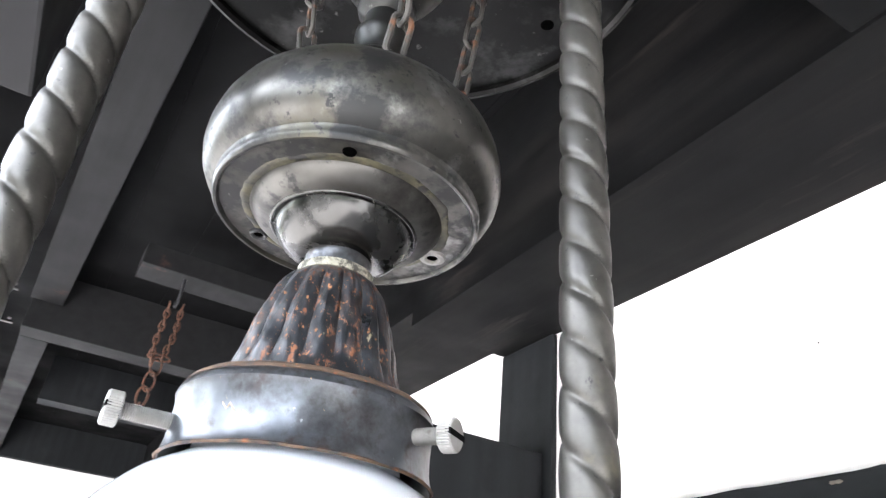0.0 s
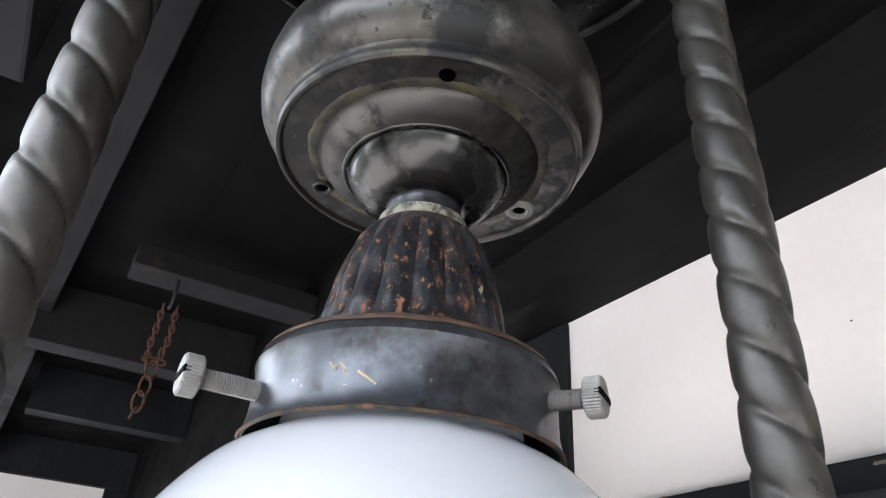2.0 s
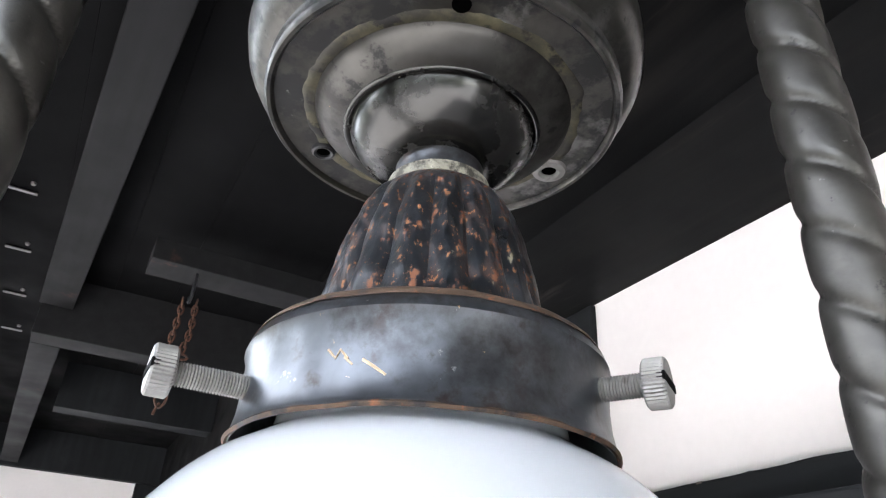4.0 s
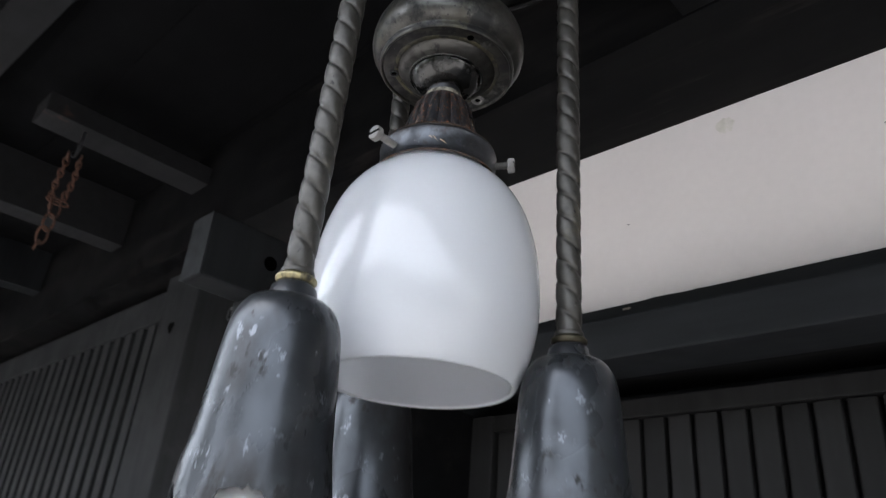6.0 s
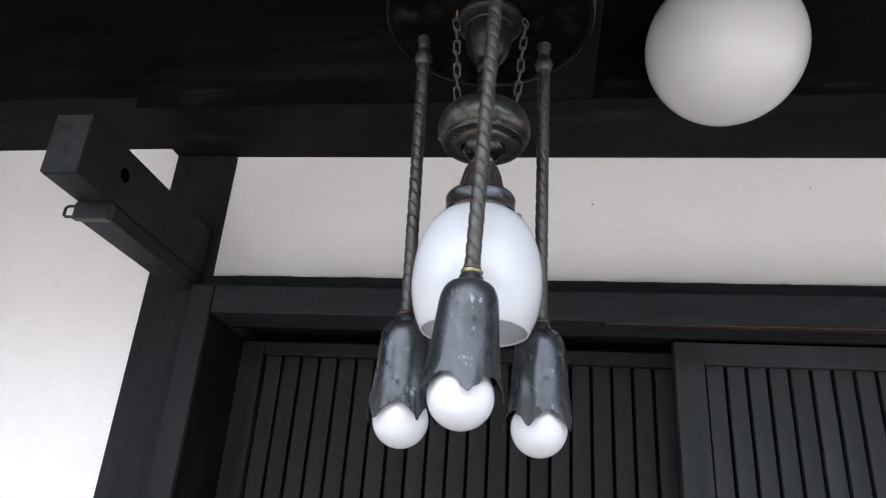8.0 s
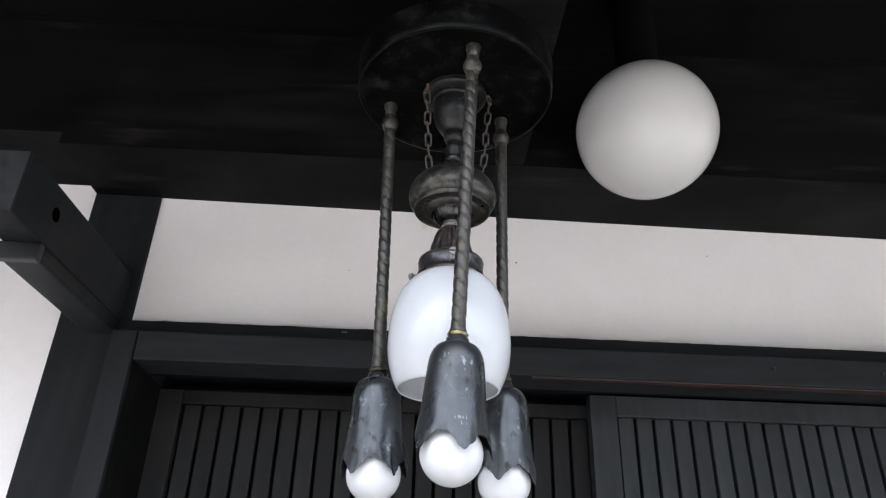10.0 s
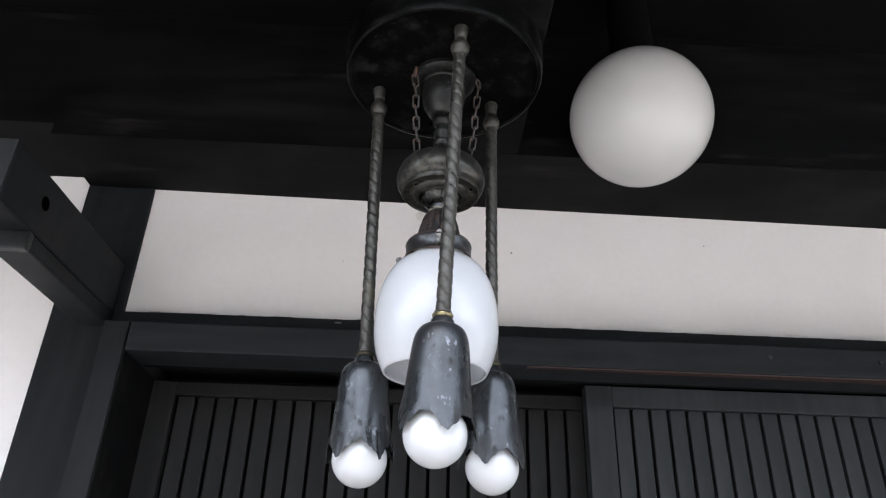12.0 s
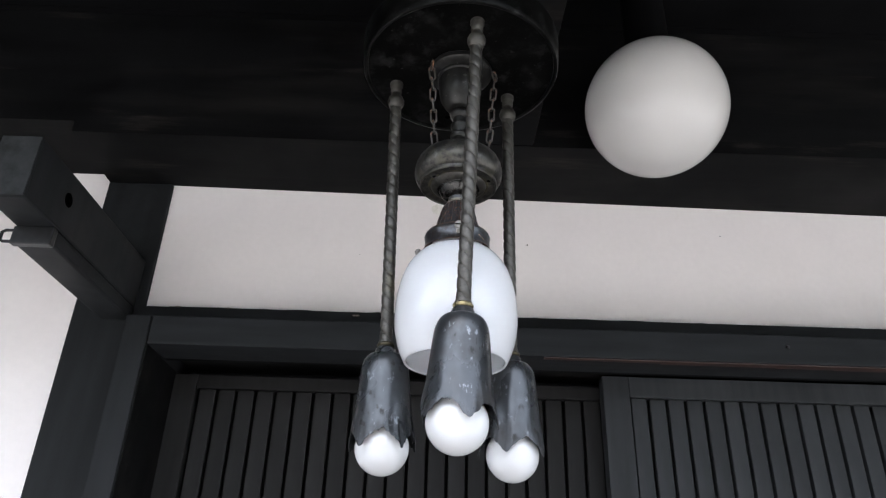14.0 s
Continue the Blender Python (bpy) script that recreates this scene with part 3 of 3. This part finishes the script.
# Thin paler plate added for the sky light on the arm's end.
part("lit_end", boxed(-0.0262, 0.0262, -0.3785, -0.3765, -0.0242, 0.0642, bevel=0.0008), LITEND, bracket, "paler end plate with sky light put into its colour", smooth=False)
part("support", boxed(-0.0265, 0.0265, -0.290, -0.0008, -0.049, -0.0255, bevel=0.004), BLACKWOOD, bracket, "lower supporting corbel with rounded end", smooth=False)
# No recess is cut; a black disc gives the hole's shade.
part("peg_hole", lathe([(0.0, 0.0), (0.0085, 0.0), (0.0105, 0.0006), (0.0, 0.0008)], 24), HOLE, bracket, "round peg hole painted as a black disc", m=pose(0.0270, -0.283, 0.024, 0, 90, 0))
part("iron_strap", boxed(-0.0275, 0.0275, -0.296, -0.284, -0.052, -0.0255, bevel=0.002), IRON, bracket, "black iron strap across the arm", smooth=False)
part("latch_hook", tube([(-0.0274, -0.29, -0.030), (-0.040, -0.29, -0.030), (-0.0445, -0.29, -0.033), (-0.0445, -0.29, -0.044), (-0.040, -0.29, -0.047), (-0.0274, -0.29, -0.047)], 0.0022, 8), IRON, bracket, "small black iron loop")
tagged(bracket, "black-stained timber bracket arm projecting from the post", "bracket")


# ---- globe lamp on the ceiling ----
globe = empty("globe_lamp", (0.312, 0.222, 2.412))
ball = [(0.1075 * math.sin(a), -0.1075 * math.cos(a)) for a in (math.pi * k / 40 for k in range(37))]
part("globe", lathe([(0.0, -0.1075)] + ball[1:], 72), GLOBEGLASS, globe, "cream-white opal glass globe")
# Added fitter takes the ceiling's near-black so it is lost in the dark.
part("fitter", lathe([(0.030, 0.098), (0.040, 0.099), (0.041, 0.114), (0.034, 0.120), (0.034, 0.277), (0.0, 0.2775)], 48), CEILING, globe, "unseen round ceiling fitter, darkened to vanish against the ceiling")
tagged(globe, "cream-white round opal globe lamp under the dark ceiling", "ceiling lamp")


# ---- the pendant lamp ----
AX, AY = 0.003, 0.0025
lamp = empty("pendant_lamp", (AX, AY, 2.28))
Z = -2.28


def turned(points, per=0, steps=72, wave=None, closed=False):
    pts = curve_through(points, per) if per else points
    return lathe([(r, z + Z) for r, z in pts], steps, wave, closed)


part("canopy", turned([(0.0, 2.2800), (0.108, 2.2795), (0.1085, 2.2770), (0.1105, 2.2758), (0.1125, 2.2765), (0.1135, 2.2790), (0.1140, 2.2830), (0.1152, 2.3090), (0.1145, 2.3140), (0.110, 2.3160), (0.0, 2.3165)], 0, 96), CANOPY, lamp, "broad round canopy of dull dark metal")
part("screw_hole", lathe([(0.0, 0.0), (0.0026, 0.0), (0.0033, 0.0008), (0.0, 0.0012)], 16), HOLE, lamp, "empty screw hole painted as a black disc", m=pose(-0.013, 0.0865, -0.0012))
part("hanger", turned([(0.0062, 2.3160), (0.0062, 2.6895)], 0, 20), IRON, lamp, "thin iron hanger")
part("ceiling_cup", turned([(0.0, 2.222), (0.0105, 2.2223), (0.014, 2.2245), (0.0185, 2.231), (0.0225, 2.239), (0.0243, 2.249), (0.0247, 2.258), (0.0243, 2.266), (0.0262, 2.2675), (0.0262, 2.270), (0.033, 2.2712), (0.0365, 2.274), (0.037, 2.2785), (0.0345, 2.2822)], 0, 64), SHADEDNICKEL, lamp, "tarnished nickel cup, darkened for shade under the canopy")
part("stem", turned([(0.0088, 2.160), (0.0092, 2.178), (0.0085, 2.183), (0.0098, 2.185), (0.0098, 2.188), (0.0082, 2.190), (0.0082, 2.196), (0.0098, 2.1985), (0.0098, 2.2015), (0.0078, 2.2035), (0.0075, 2.211), (0.0105, 2.2135), (0.0112, 2.2165), (0.0100, 2.2195), (0.0075, 2.2225)], 0, 40), SHADEDNICKEL, lamp, "turned nickel stem, darkened for shade")
BODY = [(0.0092, 2.1060), (0.0106, 2.1059), (0.0128, 2.1064), (0.0152, 2.1076), (0.0175, 2.1094), (0.0194, 2.1118), (0.0208, 2.1146), (0.0215, 2.1175), (0.0217, 2.1187)]
STEP = [(0.0207, 2.1174), (0.0213, 2.1164), (0.0221, 2.1160), (0.0228, 2.1162), (0.0240, 2.1166), (0.0256, 2.1172), (0.0272, 2.1182), (0.0286, 2.1194), (0.0297, 2.1208), (0.0301, 2.1222)]
RIM = [(0.0388, 2.1224), (0.0392, 2.1208), (0.0398, 2.1201), (0.0406, 2.1201), (0.0412, 2.1208), (0.0413, 2.1222), (0.0410, 2.1236), (0.0413, 2.1246),
       (0.0424, 2.1252), (0.0446, 2.1272), (0.0464, 2.1308), (0.0473, 2.1352), (0.0472, 2.1398), (0.0461, 2.1452), (0.0439, 2.1505), (0.0404, 2.1552), (0.0355, 2.1588), (0.0295, 2.1612), (0.0215, 2.1628), (0.0130, 2.1638), (0.0085, 2.1640)]
part("bowl", turned(BODY + [(0.0217, 2.1200)], 0, 96), BRIGHTNICKEL, lamp, "smooth worn nickel bowl round the neck")
part("bead", turned([(0.0219 + 0.0009 * math.cos(b), 2.1164 + 0.0008 * math.sin(b)) for b in (2 * math.pi * k / 12 for k in range(12))], 0, 96, None, True), BRIGHTNICKEL, lamp, "thin worn bead above the bowl")
part("tarnish_ring", turned([(0.0294, 2.1214), (0.0297, 2.12115), (0.0310, 2.12110), (0.0322, 2.12115), (0.0326, 2.1214)], 0, 160, lambda a, k, r, z: (r + (0.0009 if k > 1 else 0.0001) * noise.noise((3 * math.cos(a), 3 * math.sin(a), 5.0)) + (0.0005 if k > 1 else 0) * noise.noise((14 * math.cos(a), 14 * math.sin(a), 1.0)), z), True), OLIVE, lamp, "dull olive ring of tarnish")
part("step", turned(STEP, 0, 96), STEPNICKEL, lamp, "smooth rounded nickel step above the bowl")
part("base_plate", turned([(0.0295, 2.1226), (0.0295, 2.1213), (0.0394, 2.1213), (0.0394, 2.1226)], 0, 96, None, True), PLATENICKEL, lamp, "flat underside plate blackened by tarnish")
body = part("body", turned(RIM, 0, 96), NICKEL, lamp, "bell-shaped tarnished nickel body with black patches")
for k, (deg, rr) in enumerate(((-143, 0.0328), (-23, 0.0342), (94, 0.0326))):
    a = radians(deg)
    at = pose(rr * math.cos(a), rr * math.sin(a), 2.1212 + Z)
    if k != 1:
        part("eyelet", lathe([(0.0019, 0.0004), (0.0020, -0.0007), (0.0027, -0.0011), (0.0041, -0.0009), (0.0046, 0.0003)] if k == 2 else [(0.0016, 0.0004), (0.0018, -0.0008), (0.0024, -0.0011), (0.0029, -0.0008), (0.0032, 0.0003)], 24, closed=True), ZINC if k == 2 else IRON, body, "metal eyelet round a screw hole", m=at)
    part("hole", lathe([(0.0, -0.0003), (0.0019, -0.0003), (0.0021, 0.0006), (0.0, 0.0008)], 16), HOLE, body, m=at)
part("neck", turned([(0.0095, 2.0985), (0.0098, 2.1015), (0.0094, 2.1030), (0.0098, 2.1045), (0.0098, 2.1080)], 0, 40), GALLERY, lamp, "short bare steel neck")
part("neck_band", turned([(0.0100, 2.0985), (0.0112, 2.0988), (0.0113, 2.1012), (0.0100, 2.1016)], 0, 40), CRUST, lamp, "pale crusted band round the neck")


def fluted(a, k, r, z):
    depth = min(1.0, max(0.0, (2.0985 + Z - z) / 0.004)) * min(1.0, max(0.0, (z - 2.0640 - Z) / 0.006))
    return r + 0.0014 * depth * (abs(math.cos(9 * a)) ** 0.8 - 0.6 + 0.15 * math.sin(5 * a)) * (r / 0.02) + 0.0007 * depth * noise.noise((math.cos(a) * 12, math.sin(a) * 12, z * 160)), z


part("fluted_cone", turned([(0.0243, 2.0630), (0.0231, 2.0665), (0.0221, 2.0700), (0.0211, 2.0738), (0.0202, 2.0780), (0.0191, 2.0825), (0.0178, 2.0872), (0.0162, 2.0920), (0.0142, 2.0956), (0.0120, 2.0980), (0.0098, 2.0988)], 4, 216, fluted), ENAMEL, lamp, "fluted black enamelled cone flaking with rust")
part("rust_rim", turned([(0.0240, 2.06385), (0.0268, 2.06290), (0.0300, 2.06175), (0.0318, 2.06110), (0.03265, 2.06025), (0.0331, 2.0594), (0.0300, 2.0606)], 0, 96, lambda a, k, r, z: (r + 0.00012 * math.sin(7 * a) * math.sin(3 * a + 1), z + 0.00008 * math.sin(17 * a)), True), LIPRUST, lamp, "crust of orange rust under the cone")
part("gallery_ring", turned([(0.0225, 2.0642), (0.0300, 2.0614), (0.0322, 2.0603), (0.0334, 2.0586), (0.0339, 2.0571), (0.0334, 2.0557), (0.0333, 2.0500), (0.0335, 2.0460), (0.0341, 2.0432), (0.0347, 2.0420), (0.0339, 2.0416), (0.0326, 2.0442), (0.0322, 2.0480), (0.0321, 2.0560), (0.0310, 2.0592), (0.0280, 2.0605), (0.0225, 2.0625)], 0, 96, None, True), GALLERY, lamp, "blued steel shade ring with rusty lower lip")
for k, (marks, thick) in enumerate((((-53.5, 2.0507, -51.0, 2.0492, -49.9, 2.0505, -47.5, 2.0490), 0.00022), ((-48.5, 2.0492, -46.1, 2.0480), 0.0002), ((-43.5, 2.0487, -40.0, 2.0474, -37.2, 2.0462), 0.00028), ((-47.5, 2.0462, -46.4, 2.0460), 0.0002))):
    pts = [(0.03330 * math.cos(radians(d)), 0.03330 * math.sin(radians(d)), z + Z) for d, z in zip(marks[::2], marks[1::2])]
    part("scratch", tube(pts, thick, 6), SCRATCH, lamp, "pale tan scratch on the ring")
part("lip", turned([(0.0340, 2.0416), (0.0345, 2.0414), (0.0349, 2.0419), (0.0346, 2.0423)], 0, 96, lambda a, k, r, z: (r + 0.00015 * math.sin(11 * a + 2), z), True), LIPRUST, lamp, "thin rusty lip of the ring")
for deg, reach, up in ((-90, 0.0450, 2.0490), (33, 0.0405, 2.0515), (153, 0.043, 2.0505)):
    screw = empty("thumb_screw")
    screw.parent = lamp
    screw.matrix_basis = pose(0, 0, 0, 0, 0, deg) @ pose(0, 0, up + Z, 0, 90, 0)
    thread = []
    z = 0.0315
    while z < reach:
        thread += [(0.0017, z), (0.0021, z + 0.00025)]
        z += 0.0005
    part("shank", lathe([(0.0005, 0.0312)] + thread + [(0.0005, reach + 0.0004)], 18), ZINC, screw)
    head = lathe([(0.0, reach), (0.0036, reach), (0.0041, reach + 0.0004), (0.0041, reach + 0.0034), (0.0037, reach + 0.0038), (0.0, reach + 0.0038)], 80,
                 lambda a, k, r, z: (r * (0.965 if int(round(a / (2 * math.pi) * 80)) % 2 else 1.02), z))
    part("head", head, ZINC, screw, "knurled zinc screw head", crease=14)
    # Black strip on the head paints the shade of the slot.
    part("slot", boxed(-0.0007, 0.0007, -0.0040, 0.0040, reach + 0.0026, reach + 0.00395, bevel=0), DARK, screw, smooth=False)

EGG = [(0.0262, 2.0560), (0.0264, 2.0475), (0.0277, 2.0436), (0.0315, 2.0411), (0.0370, 2.0378), (0.0421, 2.0331), (0.0475, 2.0262), (0.0524, 2.0172), (0.0564, 2.0054), (0.0591, 1.9922), (0.0604, 1.9780), (0.0605, 1.9640), (0.0588, 1.9500), (0.0553, 1.9370), (0.0500, 1.9250)]
outer = curve_through(EGG, 4)
inner = [(r - 0.0026, z) for r, z in reversed(outer)]
part("glass_shade", turned(outer + [(0.0491, 1.9240), (0.0481, 1.9240)] + inner, 0, 96, None, True), GLAZE, lamp, "egg-shaped white opal glass shade, open below", m=pose(0.0003, -0.0006, 0) @ Matrix.Diagonal((0.99, 0.99, 1.0, 1.0)))


# three chains from the cup to the body
def link_mesh():
    pts = []
    for k in range(20):
        a = 2 * math.pi * k / 20
        pts.append((0.0031 * math.cos(a), 0, 0.0031 * math.sin(a) + (0.0052 if math.sin(a) >= 0 else -0.0052)))
    return tube(pts, 0.00105, 7, True)


link_data = None
for deg in (-10, -146, 88):
    chain = empty("chain")
    chain.parent = lamp
    a = radians(deg)
    top, low = Vector((0.040 * math.cos(a), 0.040 * math.sin(a), 2.2640 + Z)), Vector((0.0325 * math.cos(a), 0.0325 * math.sin(a), 2.1630 + Z))
    ringp = [(top.x + 0.0056 * math.cos(b) * math.cos(a + 1.2), top.y + 0.0056 * math.cos(b) * math.sin(a + 1.2), top.z + 0.0056 * math.sin(b) + 0.0045) for b in (2 * math.pi * k / 18 for k in range(18))]
    part("hook_ring", tube(ringp, 0.0011, 8, True), CHAIN, chain)
    way = low - top
    turn = way.to_track_quat("-Z", "Y").to_matrix().to_4x4()
    count = 7
    for i in range(count):
        if link_data is None:
            link = part("link", link_mesh(), CHAIN, chain)
            link_data = link.data
        else:
            link = new("link", link_data)
            link.parent = chain
        link.matrix_basis = Matrix.Translation(top + way * (i + 0.5) / count) @ turn @ pose(0, 0, 0, 5 * math.sin(3 * i + deg), 4 * math.cos(2 * i), deg + 20 + 90 * (i % 2))


# three twisted arms, each with a tin shade and a bulb
LEAD = 0.0270     # two grooves wind round the rod


def twisted(z0, z1):
    bm = bmesh.new()
    sides, per = 40, 40
    rows = int((z1 - z0) / LEAD * per)
    rings = []
    for k in range(rows + 1):
        z = z0 + (z1 - z0) * k / rows
        ring = []
        for s in range(sides):
            a = 2 * math.pi * s / sides
            u = (a / math.pi + 2 * z / LEAD) % 1.0
            groove = abs(2 * u - 1)          # 1 at the groove, 0 on the crest
            r = 0.00665 - 0.0010 * groove ** 7 - 0.0003 * groove ** 2
            ring.append(bm.verts.new((r * math.cos(a), r * math.sin(a), z)))
        rings.append(ring)
    for lo, hi in zip(rings, rings[1:]):
        for s in range(sides):
            bm.faces.new((lo[s], lo[(s + 1) % sides], hi[(s + 1) % sides], hi[s]))
    bm.faces.new(rings[0])
    bm.faces.new(rings[-1])
    return bm


def petals(phase, ragged):
    def shape(a, k, r, z):
        low = max(0.0, min(1.0, (0.030 - z) / 0.024))
        u = (5 * (a + phase) / (2 * math.pi)) % 1.0
        cusp = abs(2 * u - 1) ** 1.7                 # 1 at the points, 0 in the arches
        rag = noise.noise((math.cos(a) * 9 + ragged, math.sin(a) * 9, z * 30))
        fine = noise.noise((math.cos(a) * 30 + ragged, math.sin(a) * 30, 2.0))
        dz = low * (0.0065 - 0.0165 * cusp + 0.003 * rag + 0.0022 * fine)
        return r + low ** 2 * (0.0036 * cusp - 0.0010 + 0.0004 * rag), z + dz
    return shape


ARMS = [  # top x, top y, bottom x, bottom y, petal phase
    (0.0180, -0.0780, 0.0034, -0.0795, 1.71, "front"),
    (-0.0730, 0.0280, -0.0630, 0.0330, 1.08, "west"),
    (0.0625, 0.0460, 0.0615, 0.0490, 5.95, "east"),
]
for tx, ty, bx, by, phase, side in ARMS:
    top, low = Vector((tx - AX, ty - AY, 2.283 + Z)), Vector((bx - AX, by - AY, 1.85 + Z))
    axis = (top - low).normalized()
    arm = empty("arm")
    arm.parent = lamp
    arm.matrix_basis = Matrix.Translation(low) @ axis.to_track_quat("Z", "Y").to_matrix().to_4x4()
    part("twisted_rod", twisted(0.1040, 0.396), STEELROD, arm, "twisted grey steel rod", crease=120)
    part("knob", lathe([(0.0050, 0.392), (0.0062, 0.393), (0.0084, 0.3965), (0.0098, 0.401), (0.0098, 0.404), (0.0082, 0.4085), (0.0060, 0.4115), (0.0056, 0.415), (0.0066, 0.4165), (0.0066, 0.424), (0.0078, 0.426), (0.0078, 0.4335)], 32), STEELROD, arm, "turned knob under the canopy")
    part("collar", lathe([(0.0062, 0.0982), (0.0082, 0.0986), (0.0092, 0.0999), (0.0092, 0.1008), (0.0082, 0.1021), (0.0062, 0.1025)], 32), BRASS if side == "front" else OLDBRASS, arm, "worn brass collar" if side == "front" else "blackened brass collar")
    part("ferrule", lathe([(0.0060, 0.1023), (0.0074, 0.1027), (0.0076, 0.1039), (0.0070, 0.1051), (0.0058, 0.1055)], 32), STEELROD, arm)
    part("socket_cap", lathe([(0.0, 0.0885), (0.0114, 0.0887), (0.0117, 0.0905), (0.0106, 0.0928), (0.0098, 0.0962), (0.0080, 0.0981), (0.0, 0.0984)], 32), TIN, arm)
    shell = [(0.0100, 0.0912), (0.0140, 0.0905), (0.0178, 0.0884), (0.0207, 0.0846), (0.0226, 0.0798), (0.0237, 0.0745), (0.0245, 0.0670), (0.0252, 0.0585), (0.0259, 0.0495), (0.0267, 0.0400), (0.0277, 0.0300), (0.0288, 0.0220), (0.0299, 0.0140), (0.0308, 0.0060)]
    outline = curve_through(shell, 3)
    inside = [(r - 0.0006, z) for r, z in reversed(outline)]
    part("tin_shade", lathe(outline + inside, 120, petals(phase, 5 * phase), True), TIN, arm, "dark tin shade with torn petal edge")
    sphere = [(0.0256 * math.sin(b), -0.0256 * math.cos(b)) for b in (math.pi * k / 28 for k in range(25))]
    part("bulb", lathe([(0.0, -0.0256)] + sphere[1:] + [(0.0105, 0.029), (0.0105, 0.088)], 56), BULBGLASS, arm, "round white glass bulb")
tagged(lamp, "old pendant lamp with opal shade and three twisted arms", "pendant lamp")


# ---- rusty chain on a hook, and pale bars on the ceiling ----
hook_chain = empty("rusty_chain", (-1.12, 0.083, 2.598))
part("hook", tube([(0.02, 0, 0.001), (0.02, 0, -0.03), (0.012, 0, -0.05), (0.0, 0, -0.056), (-0.012, 0, -0.05), (-0.014, 0, -0.04)], 0.003, 8), IRON, hook_chain)
rust_link = None
for y0, y1, z0, z1, seed in ((-0.014, -0.010, -0.052, -0.172, 1), (0.016, 0.006, -0.050, -0.160, 5)):
    for k in range(9):
        t = (k + 0.5) / 9
        at = pose(0, y0 + (y1 - y0) * t + 0.003 * math.sin(5 * t + seed), z0 + (z1 - z0) * t, 6 * math.sin(4 * k + seed), 0, 90 * (k % 2))
        if rust_link is None:
            link = part("link", tube([(0.0045 * math.cos(b), 0, 0.0105 * math.sin(b)) for b in (2 * math.pi * q / 12 for q in range(12))], 0.0019, 6, True), RUST, hook_chain)
            rust_link = link.data
        else:
            link = new("link", rust_link)
            link.parent = hook_chain
        link.matrix_basis = at
for k in range(3):
    pts = [(0.004 * k, 0.009 * math.cos(b) - 0.004 * k, -0.175 - 0.03 * k + 0.018 * math.sin(b)) for b in (2 * math.pi * s / 16 for s in range(16))]
    part("link", tube(pts, 0.0024, 7, True), RUST, hook_chain)
part("link", tube([(0.0, 0.02 * math.cos(b), -0.158 + 0.006 * math.sin(b)) for b in (2 * math.pi * s / 16 for s in range(16))], 0.0022, 7, True), RUST, hook_chain)
part("tail", tube([(0.008, -0.008, -0.245), (0.008, -0.012, -0.256), (0.007, -0.014, -0.266)], 0.0024, 6), RUST, hook_chain)
tagged(hook_chain, "rusty orange iron chain hanging from a hook", "chain")

# Row of four short pale bars, each with a stud.
bar_thing = empty("ceiling_clip", (-1.15, -0.255, 2.689))
part("bar", boxed(-0.004, 0.004, 0.0, 0.048, -0.003, 0.0, bevel=0.001), ZINC, bar_thing, smooth=False)
part("stud", lathe([(0.0, -0.004), (0.004, -0.004), (0.005, 0.0), (0.0, 0.0005)], 12), ZINC, bar_thing, m=pose(0.035, 0.04, 0))
tagged(bar_thing, "short pale bar and stud under the ceiling boards", "clip", "ceiling clips")
for k in range(1, 4):
    copy_thing(bar_thing, pose(-1.15 - 0.248 * k, -0.255 - 0.002 * k, 2.689))
